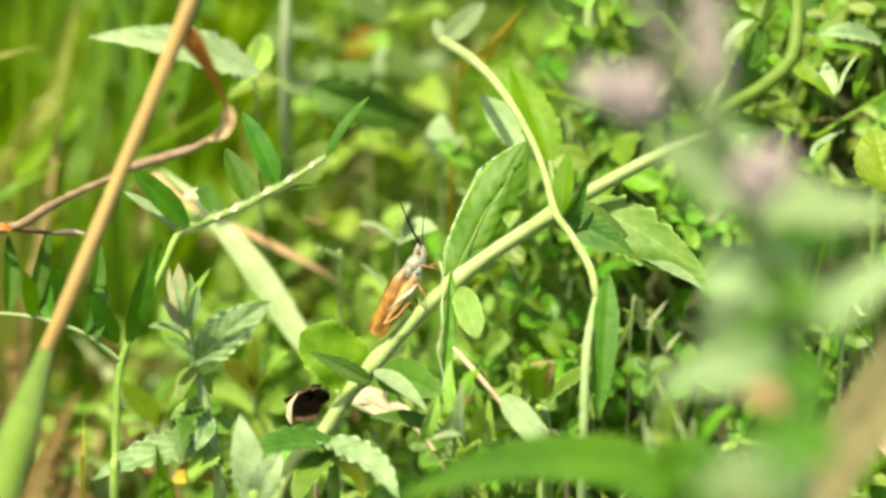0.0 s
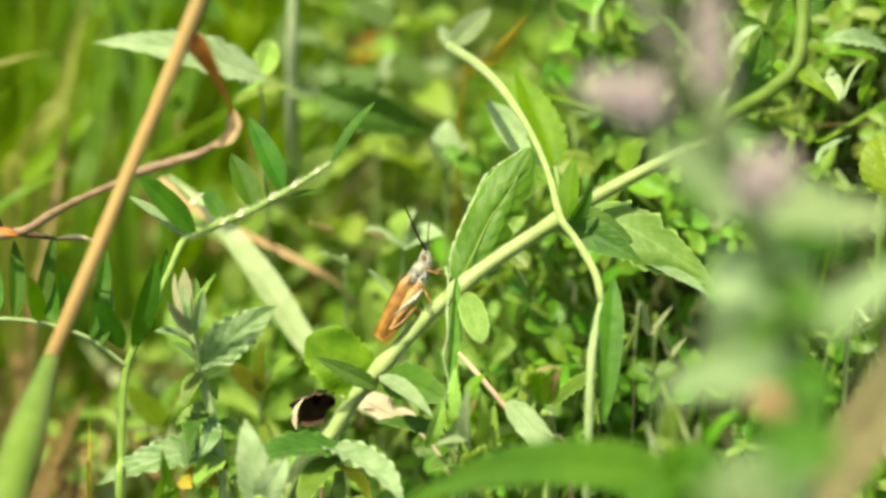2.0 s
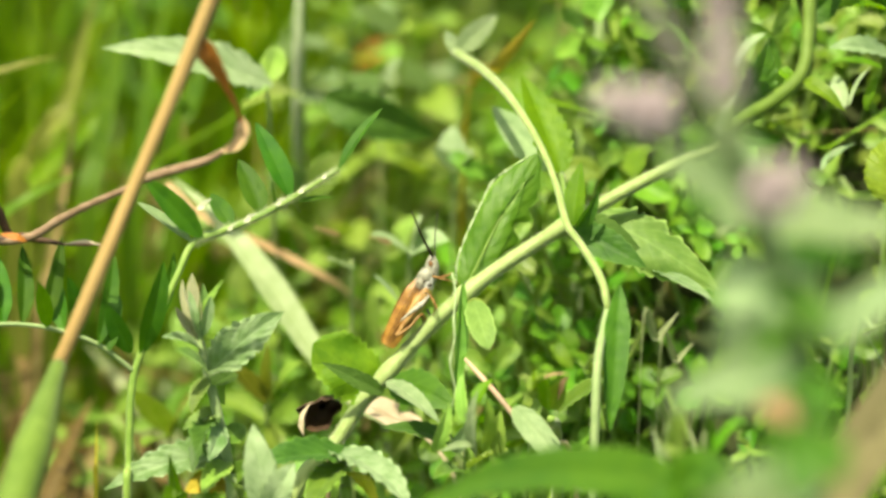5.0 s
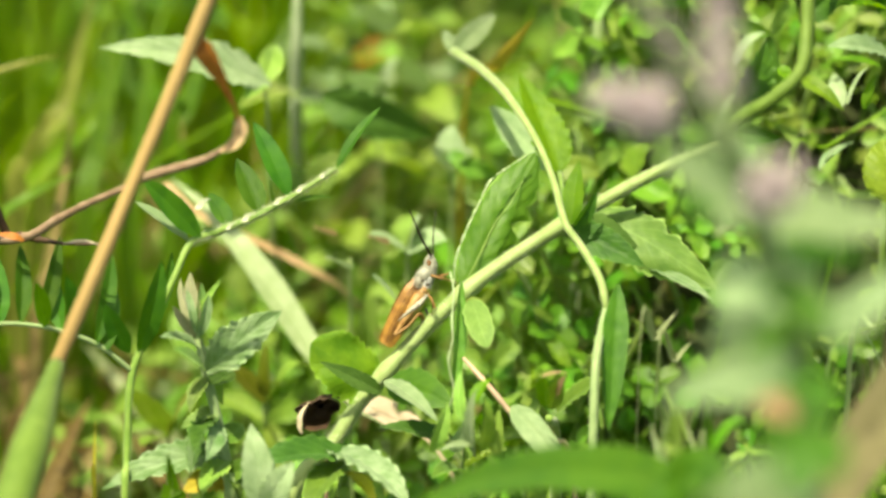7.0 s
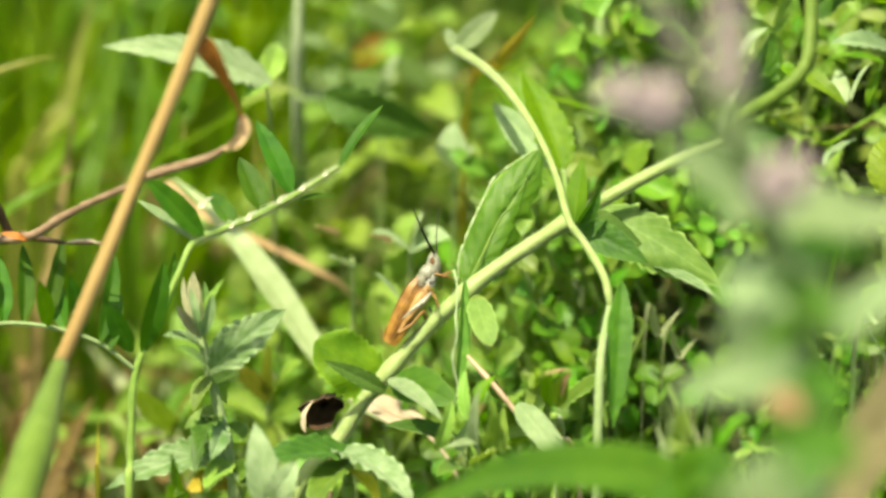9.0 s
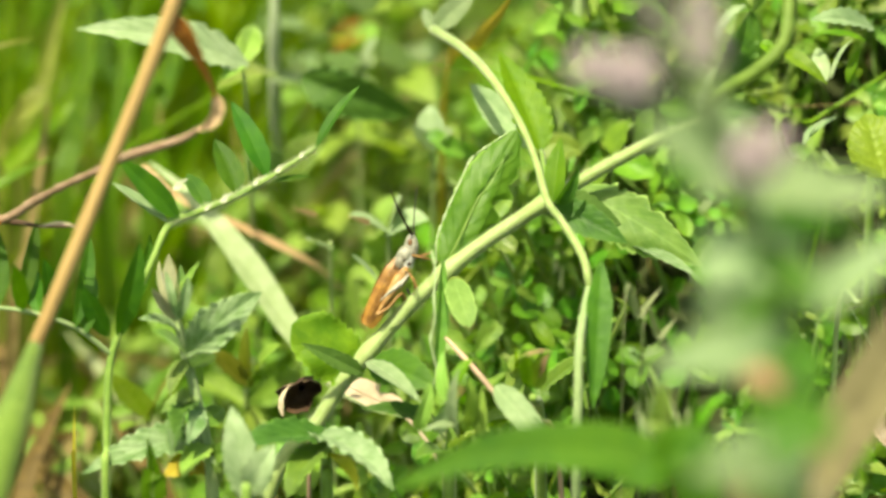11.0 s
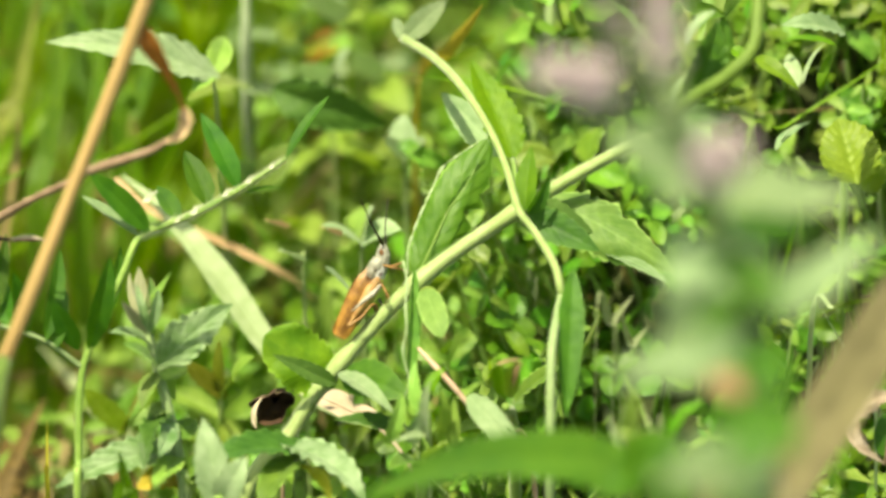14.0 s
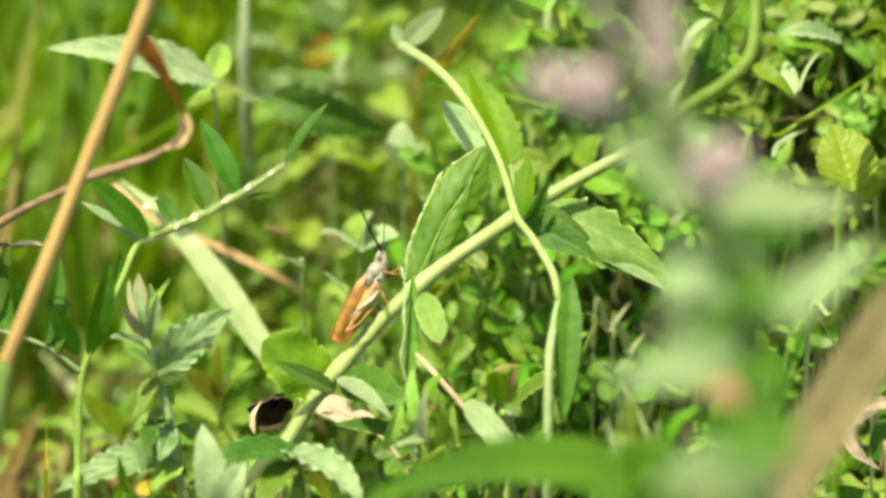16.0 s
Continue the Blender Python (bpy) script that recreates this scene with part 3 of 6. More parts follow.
bank_grass = grass_field("bank_grass", GRASS, 520, (-0.04, 0.17, 0.0, 0.18), (0.025, 0.06), (0.0006, 0.0018), (0.1, -0.3, 0.0), 18,
                         keep=right, bend=1.2, label="thin bright grass on the bank")
clover_low = leaflet_patch("clover_low", CLOVER, 380, (-0.06, 0.05, 0.06, 0.42), 7, (0.015, 0.045), (0.005, 0.010), spread=0.6,
                           label="clover between the grass")
herb_low = leaflet_patch("herb_low", HERB, 560, (-0.06, 0.05, 0.06, 0.42), 17, (0.02, 0.055), (0.006, 0.013), spread=0.7, slim=0.55,
                         label="narrow-leaved herbs between the grass")


def clover_plant():
    """One clover leaf on its stalk, three creased leaflets."""
    plant = thing("clover_plant", (0, 0, 0), "green three-leaved clover on the bank", "clover", "clover plants on the bank")
    part("stalk", tube([(0, 0, 0), (0.001, -0.003, 0.014), (0.0, -0.008, 0.028)], [0.0005, 0.0005, 0.0004], 8, 6), STEM_GREEN, plant)
    for q in range(3):
        an = 0.4 + q * 2 * math.pi / 3
        tip = (0.0055 * math.cos(an), -0.008 + 0.004 * math.sin(an), 0.028 + 0.0038 * math.sin(an))
        leaf("leaflet", plant, (0, -0.008, 0.028), tip, 0.0046, (0, -0.6, 0.8), CLOVER_ONE, 0.06, profile="round", rows=10, cols=6, fold=0.3, seed=q)
    return plant


first_clover = clover_plant()
rng = np.random.RandomState(41)
for n in range(110):
    x, y = rng.uniform(0.005, 0.12), rng.uniform(0.01, 0.09)
    m = pose(x, y, float(height(x, y)) - 0.001, rng.uniform(-25, 25), rng.uniform(-30, 30), rng.uniform(-180, 180))
    if n == 0:
        first_clover.matrix_basis = m
    else:
        copy_thing(first_clover, m)


# ---- the slanting mint the insect sits on ----
def slanting_mint():
    at = (-0.0406, -0.0301, 0.0955)
    at = (at[0], at[1], float(height(at[0], at[1])))
    plant = thing("mint_plant", at, "leaning green mint plant with hairy pale stem and toothed leaves", "mint plant", "mint plants")
    pts = [at, (-0.0315, -0.022, 0.1128), (-0.02, -0.013, 0.1321), (-0.0119, -0.0084, 0.1419), (0.0024, -0.0023, 0.155), (0.0197, 0.0027, 0.1657), (0.0357, 0.0065, 0.1739), (0.0478, 0.0087, 0.1787)]
    rad = [0.0015, 0.0014, 0.0013, 0.00125, 0.00128, 0.00122, 0.00105, 0.0009]
    stem = part("stem", tube(pts, rad, 120, 12, 0.06, (0.43, 0.572, 0.715), seed=1), STEM, plant, "pale yellow-green hairy stem")
    part("stem_hairs", hairs(pts, rad, 15000, 0.00042, 2, 0.25, 0.95), HAIR, stem)
    # node with the large folded upright leaf
    leaf("leaf", plant, (0.0016, -0.0002, 0.1547), (0.0147, 0.0145, 0.1744), 0.0103, (-0.079, -0.882, 0.465), UPRIGHT, 0.03, teeth=15, fold=-0.15, wave=0.12, ripple=0.03, cols=18, roll_edge=0.25, profile="blunt", tooth_depth=0.16, torn=1)
    part("leaf_margin", tube([(0.0002, -0.0054, 0.1577),(0.0004, -0.0037, 0.1615),(0.002, -0.0008, 0.1653),(0.0046, 0.0034, 0.1695),(0.0066, 0.0059, 0.1727),(0.0097, 0.0088, 0.174),(0.0135, 0.0116, 0.1754)], [0.00014, 0.00020, 0.00017, 0.00021, 0.00018, 0.00018, 0.00014], 70, 7, wobble=0.8, seed=14), MARGIN, plant, "silvery hairy leaf margin")
    part("midrib", tube([(0.0024, -0.0017, 0.1563),(0.0048, -0.0005, 0.1613),(0.0076, 0.0029, 0.1661),(0.0098, 0.0058, 0.1677),(0.013, 0.0118, 0.171)], [0.00024, 0.00016, 0.00012, 0.0001, 0.00006], 40, 7, wobble=0.1), STEM_GREEN, plant, "pale midrib")
    leaf("leaf", plant, (0.0014, -0.0078, 0.1597), (-0.0004, -0.0218, 0.1391), 0.0032, (0.505, -0.734, 0.454), MINT, 0.02, teeth=16, fold=0.5, wave=0.14, profile="lance")
    leaf("leaf", plant, (0.0032, -0.0111, 0.1574), (0.006, -0.0228, 0.1535), 0.0048, (-0.1009, -0.564, 0.8196), MINT_GREY, 0.05, teeth=5, profile="round", fold=0.1)
    leaf("leaf", plant, (0.0022, -0.0041, 0.1536), (0.0051, -0.0067, 0.1551), 0.0016, (0, -0.4715, 0.8819), MINT_PALE, 0.05, teeth=0, rows=12)
    part("leaf_margin", tube([(-0.0005, -0.01, 0.1622),(0.0001, -0.0152, 0.1605),(-0.0002, -0.0187, 0.1576),(-0.0001, -0.0213, 0.1544),(-0.0008, -0.0229, 0.151),(0.0001, -0.0241, 0.1461),(-0.0006, -0.0244, 0.1431),(-0.0024, -0.0237, 0.1398)], [0.00015, 0.00021, 0.00024, 0.00021, 0.00024, 0.00021, 0.00018, 0.00013], 40, 7, wobble=0.45, seed=3), MARGIN, plant, "silvery hairy leaf margin")
    # upper node
    leaf("leaf", plant, (0.021, -0.0004, 0.1663), (0.0339, -0.0068, 0.162), 0.0066, (0.2516, -0.8026, 0.5408), LUSH, 0.04, teeth=8, fold=0.2)
    leaf("leaf", plant, (0.0216, 0.0021, 0.167), (0.0331, 0.0009, 0.162), 0.0058, (0.0999, -0.7333, 0.6725), HAZEL, 0.04, teeth=7, fold=0.2)
    leaf("leaf", plant, (0.0252, 0.0072, 0.1661), (0.0473, -0.0032, 0.1556), 0.0120, (0.2063, -0.7105, 0.6727), MINT_GREY, 0.08, teeth=13, fold=-0.3, wave=0.12, cols=14, bites=3, ripple=0.05, tooth_depth=0.2)
    leaf("leaf", plant, (0.0332, 0.0017, 0.1589), (0.0464, -0.0086, 0.1558), 0.0036, (0.1054, -0.1213, 0.987), WOOLLY, 0.05, teeth=9, fold=0.2, wave=0.1)
    leaf("leaf", plant, (0.0208, -0.0037, 0.1686), (0.0224, 0.0039, 0.1777), 0.0044, (-0.302, -0.693, 0.655), GLEAM, 0.05, teeth=5, fold=0.3)
    leaf("leaf", plant, (0.0216, -0.0039, 0.1682), (0.0254, -0.0021, 0.1744), 0.0034, (0.6, -0.725, 0.338), LUSH, 0.05, teeth=4, fold=0.4)
    leaf("leaf", plant, (0.0193, 0.023, 0.1667), (0.012, 0.0417, 0.1785), 0.0082, (0.302, -0.654, 0.694), GLEAM, 0.05, teeth=12, fold=0.25, ripple=0.08, tooth_depth=0.2)
    leaf("leaf", plant, (0.0176, 0.0306, 0.164), (0.0067, 0.0465, 0.1699), 0.0066, (-0.399, -0.38, 0.835), MINT_FUR, 0.05, teeth=10, fold=0.2)
    part("leaf_stalk", tube([(0.0203, 0.0046, 0.1651), (0.0199, 0.012, 0.1667), (0.0193, 0.023, 0.1667)], [0.0005, 0.0004, 0.0004], 12, 7), STEM_GREEN, plant)
    # lower node
    leaf("leaf", plant, (-0.0125, -0.008, 0.138), (-0.0252, -0.0081, 0.1474), 0.0125, (-0.1009, -0.564, 0.8196), LIME_LIT, 0.06, teeth=10, fold=-0.2, profile="round", tooth_depth=0.22, ripple=0.03, wave=0.14, cols=14)
    # added darker leaf, stands for the shaded lower half of the one above
    leaf("leaf", plant, (-0.0127, -0.0108, 0.139), (-0.0236, -0.0149, 0.147), 0.0034, (-0.098, -0.803, 0.589), HAZEL, 0.06, teeth=8, fold=0.2, ripple=0.14)
    leaf("leaf", plant, (-0.0112, -0.0126, 0.1423), (0.0004, -0.0237, 0.1423), 0.0078, (0.101, -0.765, 0.636), LUSH, 0.10, teeth=8, fold=0.15, cols=12)
    leaf("leaf", plant, (-0.012, -0.0127, 0.1423), (-0.0024, -0.0302, 0.1425), 0.0040, (-0.1054, -0.1213, 0.987), MINT_FUR, 0.05, teeth=8, fold=0.3, cols=12)
    return plant


slanting_mint()


def arching_shoot():
    """A thin pale shoot that arches over the slanting stem and hangs down beside it."""
    at = (0.0247, -0.0301, 0.0955)
    at = (at[0], at[1], float(height(at[0], at[1])))
    plant = thing("mint_shoot", at, "thin pale arching mint shoot with hanging narrow leaf", "mint plant", "mint plants")
    part("lower_stem", tube([at, (0.0238, -0.0483, 0.1274), (0.0241, -0.0427, 0.1442), (0.0246, -0.0351, 0.1556), (0.0257, -0.0271, 0.1588), (0.0267, -0.02, 0.1597), (0.0265, -0.0192, 0.1614)], [0.0009, 0.0008, 0.0008, 0.0008, 0.0007, 0.0007, 0.0006], 50, 8, seed=4), STEM_GREY, plant, "greyish hairy lower stem")
    pts = [(0.0267, -0.02, 0.1597), (0.0265, -0.0192, 0.1614), (0.0255, -0.0157, 0.1642), (0.0224, -0.0098, 0.1674),
           (0.0197, -0.0063, 0.1702), (0.0178, 0.0042, 0.1736), (0.0147, 0.0137, 0.1776), (0.0098, 0.0261, 0.1805), (0.0053, 0.0419, 0.1788), (0.0001, 0.0571, 0.1761)]
    part("stem", tube(pts, [0.0006, 0.0007, 0.00075, 0.0007, 0.0007, 0.0006, 0.00065, 0.0008, 0.0009, 0.0009], 100, 8, seed=3), STEM, plant, "pale yellow-green stem")
    leaf("leaf", plant, (0.0287, -0.0217, 0.1655), (0.0269, -0.0379, 0.145), 0.0048, (0.1048, -0.7222, 0.6837), LUSH, 0.03, teeth=0, fold=0.3, profile="lance", rows=30)
    leaf("leaf", plant, (0.0002, 0.0571, 0.1759), (0.0081, 0.074, 0.1768), 0.0046, (0.2063, -0.7105, 0.6727), MINT_FUR, 0.1, teeth=8)
    leaf("leaf", plant, (0.0004, 0.0571, 0.1759), (-0.0017, 0.0681, 0.1758), 0.0026, (-0.2063, -0.7105, 0.6727), MINT_FUR, 0.1, teeth=6)
    return plant


arching_shoot()


# ---- grasshopper ----
BODY = plain_material("insect_body", (0.05, 0.05, 0.04), (0.62, 0.64, 0.58), 1000.0, 0.45, 0.4)
FACE = plain_material("insect_head", (0.10, 0.095, 0.06), (0.36, 0.36, 0.28), 1100.0, 0.45, 0.4)
WING = plain_material("insect_wing", (0.12, 0.045, 0.008), (0.42, 0.22, 0.04), 800.0, 0.4, 0.6, glow=0.1)
VEIN = plain_material("insect_vein", (0.08, 0.03, 0.008), (0.22, 0.10, 0.03), 900.0, 0.5, 0.2)
THIGH = plain_material("insect_thigh", (0.22, 0.10, 0.025), (0.44, 0.27, 0.10), 800.0, 0.45, 0.4)
LEG = plain_material("insect_leg", (0.2, 0.10, 0.025), (0.32, 0.18, 0.06), 900.0, 0.4, 0.4)
PALE = plain_material("insect_pale", (0.22, 0.20, 0.15), (0.46, 0.43, 0.35), 1200.0, 0.5, 0.4)
BELLY = plain_material("insect_belly", (0.26, 0.27, 0.05), (0.40, 0.38, 0.1), 900.0, 0.45, 0.3)
DARK = plain_material("insect_dark", (0.015, 0.012, 0.008), (0.05, 0.035, 0.02), 900.0, 0.35, 0.2)
EYE = plain_material("insect_eye", (0.10, 0.05, 0.02), (0.2, 0.1, 0.04), 1500.0, 0.2, 0.1)


def grasshopper():
    bug = thing("grasshopper", (-0.0049, -0.0021, 0.146), "small orange-brown grasshopper clinging to a mint stem", "grasshopper")
    tail, neck = np.array((-0.0118, -0.007, 0.1473)), np.array((-0.0046, -0.0008, 0.1581))
    ax = unit(neck - tail)
    back = np.array((-0.8841, -0.0038, 0.4673))
    back = unit(back - ax * np.dot(back, ax))
    near = np.cross(ax, back)
    near = near if np.dot(near, (0, -0.9063, 0.4226)) > 0 else -near

    def place(s, n=0.0, o=0.0):
        """A point s along the body (0 tail, 1 neck), n toward the near side, o out from the back."""
        return tail + (neck - tail) * s + near * n + back * o

    part("abdomen", ellipsoid(place(0.40, 0, -0.0010), ax, 0.0118, 0.00150, back, 22, 14,
                              ((0, 0.35), (0.12, 0.62), (0.14, 0.58), (0.3, 0.85), (0.32, 0.8), (0.48, 1), (0.5, 0.95), (0.75, 1.05), (1, 0.95))), BELLY, bug, "yellow-green ringed belly")
    part("thorax", ellipsoid(place(0.79, 0, -0.0006), ax, 0.0056, 0.00165, back, 14, 14, ((0, 0.75), (0.25, 1), (0.45, 0.92), (0.6, 1), (1, 0.7))), BODY, bug, "grey-green mottled chest")
    part("pronotum", ellipsoid(place(0.88, 0, 0.00015), ax, 0.0038, 0.00165, back, 14, 14, ((0, 0.95), (0.35, 1.0), (0.45, 0.9), (0.55, 0.98), (1, 0.86)), 0.9), FACE, bug, "grey-brown saddle behind the head")
    skull = part("head", ellipsoid((-0.0041, -0.0005, 0.1588), (0, 0.4673, 0.8841), 0.0048, 0.00135, (0, -0.9063, 0.4226), 16, 14,
                                   ((0, 0.55), (0.2, 0.85), (0.5, 1), (0.75, 0.8), (0.92, 0.42), (1, 0.12))), FACE, bug, "pale grey-brown slanting head")
    for k in (1, -1):
        part("eye", ellipsoid(np.array((-0.0045, -0.0002, 0.1594)) + near * 0.00105 * k, (-0.1483, 0.4179, 0.8963), 0.0014, 0.00045, near, 8, 10), EYE, skull, "brown oval eye")
        wing = part("wing", blade([place(0.86, 0.0012 * k, 0.0006), place(0.6, 0.0016 * k, 0.0007), place(0.25, 0.0014 * k, 0.0004), place(-0.06, 0.0007 * k, 0.0001)],
                           0.0040, near * k + 0.35 * back, fold=-0.3, profile="wing", ripple=0.0, rows=30, cols=10), WING, bug, "orange-brown folded wing")
        for o in (-0.0007, 0.0, 0.0007):
            part("wing_vein", tube([place(0.82, 0.0014 * k, 0.0006 + o * 0.6), place(0.55, 0.00172 * k, 0.0007 + o), place(0.25, 0.00152 * k, 0.0004 + o), place(-0.02, 0.0009 * k, 0.0001 + o * 0.6)],
                                   [0.00006, 0.00007, 0.00007, 0.00005], 16, 5), VEIN, wing, "dark brown wing vein")
    for k, tip, base in ((1, (-0.0077, -0.0036, 0.1712), (-0.004, -0.0005, 0.1611)), (-1, (-0.0031, 0.0102, 0.1652), (-0.0036, 0.0013, 0.1603))):
        u, v = np.array(base), np.array(tip)
        part("antenna", tube([u, (u * 0.6 + v * 0.4) + np.array((-0.9578, -0.1214, -0.2604)) * 0.0002, v], [0.00024, 0.00021, 0.00014] if k > 0 else [0.00014, 0.00012, 0.0001], 26, 6, wobble=0.25), DARK, bug, "dark segmented antenna")
    for k in (1, -1):
        hip, knee = place(0.80, 0.0019 * k, -0.0009), place(0.10, 0.0022 * k, -0.0003)
        thigh = part("thigh", ellipsoid((hip + knee) / 2, knee - hip, np.linalg.norm(knee - hip), 0.0010, near, 20, 10,
                     ((0, 0.4), (0.1, 0.85), (0.3, 1), (0.6, 0.62), (0.85, 0.32), (0.93, 0.3), (1, 0.38)), 0.6), THIGH, bug, "pale grey and orange hind thigh")
        toe = np.array((-0.0046, -0.0031, 0.1462)) + near * (0.0006 * k)
        part("shin", tube([knee, place(0.28, 0.0021 * k, -0.0016), place(0.5, 0.0016 * k, -0.0026), toe], [0.0003, 0.00025, 0.00022, 0.00018], 18, 6), LEG, thigh, "thin orange shin")
    part("pale_stripe", tube([(-0.0046, -0.0072, 0.1564),(-0.006, -0.0087, 0.1554),(-0.0076, -0.0092, 0.1543),(-0.0097, -0.0091, 0.1523)], [0.0003, 0.0005, 0.0004, 0.00012], 30, 8, wobble=0.3, seed=2), PALE, bug, "whitish edge of the thigh")
    for p, r in (((-0.0054, -0.0052, 0.1583), 0.00022), ((-0.0045, -0.0055, 0.1577), 0.0003), ((-0.0062, -0.0049, 0.1565), 0.0002), ((-0.0052, -0.0061, 0.1564), 0.00016), ((-0.0058, -0.0046, 0.1571), 0.00014), ((-0.0038, -0.0037, 0.159), 0.00014)):
        part("dark_mark", ellipsoid(p, (0.929, 0.043, 0.366), r * 3.2, r, (0.0, -0.907, 0.422), 6, 8, None, 0.5), DARK, bug, "small black mark")
    for hip, mid, tip, mat in (
        ((-0.0039, -0.0021, 0.1578), (-0.0018, -0.0041, 0.1582), (0.0006, -0.0017, 0.1563), LEG), ((-0.0036, 0.0005, 0.1563), (-0.0014, -0.0002, 0.1571), (-0.0005, -0.0, 0.1575), LEG),
        ((-0.0046, -0.0034, 0.1551), (-0.0036, -0.007, 0.1545), (-0.0042, -0.0021, 0.1483), LEG), ((-0.0042, -0.0009, 0.1533), (-0.0032, -0.0028, 0.1515), (-0.004, -0.0005, 0.1469), LEG),
        ((-0.0049, -0.0019, 0.1511), (-0.0042, -0.0044, 0.1506), (-0.0034, -0.0018, 0.1466), DARK),
    ):
        part("leg", tube([hip, mid, tip], [0.00024, 0.00017, 0.0001], 14, 6), mat, bug, "thin jointed leg")
    return bug


grasshopper()


# ---- straw and curled dry leaf ----
def grounded(p, dx=0.0, dy=0.0):
    """The place on the ground below a point."""
    return (p[0] + dx, p[1] + dy, float(height(p[0] + dx, p[1] + dy)) - 0.002)


def straw():
    at = grounded((-0.0942, -0.1135, 0.0942))
    grass = thing("grass_stalk", at, "tall orange-brown dry grass stalk, green below", "grass stalk")
    part("stalk", tube([(-0.0675, -0.0579, 0.1659),(-0.0607, -0.0541, 0.1812),(-0.0536, -0.0488, 0.1974),(-0.0473, -0.0444, 0.2115),(-0.0415, -0.0412, 0.2255),(-0.0355, -0.0398, 0.2404)],
                       [0.0013, 0.00135, 0.0012, 0.0013, 0.0014, 0.0012], 60, 10, seed=5), STRAW, grass, "orange-brown dry stalk")
    part("sheath", tube([at, (-0.0834, -0.134, 0.1329), (-0.0774, -0.1261, 0.1499), (-0.0729, -0.1149, 0.1621), (-0.0688, -0.0925, 0.1699), (-0.0666, -0.0619, 0.1692)], [0.0036, 0.0036, 0.0036, 0.0036, 0.0032, 0.0014], 70, 12, seed=6), STEM_DEEP, grass, "green lower sheath")
    part("curled_leaf", blade([(-0.0438, -0.041, 0.2212), (-0.0416, -0.0423, 0.2183), (-0.0396, -0.0419, 0.2145), (-0.0376, -0.0407, 0.2099), (-0.0364, -0.0394, 0.2057), (-0.0361, -0.0377, 0.2022)],
                              0.0044, (-0.5387, -0.4144, 0.7336), fold=0.4, profile="mint", ripple=0.02, rows=50, twist=15, wave=0.1), DRYLEAF, grass, "curled rust-brown dry leaf")
    part("leaf_tip", blade([(-0.0365, -0.0386, 0.2049),(-0.0359, -0.0397, 0.2027),(-0.0369, -0.0388, 0.1998),(-0.0399, -0.0349, 0.1965)], 0.0033, (-0.4851, -0.6244, 0.6123), fold=0.3, profile="lance",
                           ripple=0.0, rows=16), DRYTIP, grass, "pale dry leaf tip")
    part("tendril", tube([(-0.0394, -0.0347, 0.1968), (-0.043, -0.0337, 0.1943), (-0.0519, -0.0311, 0.1903), (-0.0569, -0.0284, 0.1866), (-0.0636, -0.0241, 0.1816), (-0.0689, -0.0198, 0.1768), (-0.0741, -0.0173, 0.1725), (-0.0805, -0.0122, 0.1693), (-0.0869, -0.0073, 0.1679)],
                         [0.0005, 0.0007, 0.0008, 0.0006, 0.0007, 0.0008, 0.0008, 0.0009, 0.0009], 60, 8, wobble=0.12, seed=9), DRYSTEM, grass, "brown withered leaf stalk")
    return grass


straw()


def twig():
    at = grounded((-0.0834, -0.0128, 0.1704))
    t = thing("dead_twig", at, "thin dark dead twig with a bleached edge", "twig")
    part("branch", tube([at, (-0.0834, -0.0157, 0.1642), (-0.0774, -0.0139, 0.1705), (-0.0728, -0.0158, 0.1712), (-0.0677, -0.0179, 0.1713), (-0.0618, -0.0188, 0.1717)], [0.0008, 0.0008, 0.0008, 0.0006, 0.0003, 0.00022], 50, 7, wobble=0.3, seed=8), DEAD, t)
    part("flake", blade([(-0.0681, -0.0197, 0.1722), (-0.0646, -0.0204, 0.173), (-0.0615, -0.0198, 0.1719)], 0.0007, (0, -0.342, 0.9397), profile="lance", rows=12), DEADRIM, t, "bleached flake of bark")
    part("flake", blade([(-0.0795, -0.0172, 0.1729), (-0.0765, -0.0183, 0.1728), (-0.0749, -0.0177, 0.1718)], 0.0014, (0.199, -0.6434, 0.7392), profile="lance", rows=12), DRYLEAF, t, "orange dead leaflet")
    return t


twig()


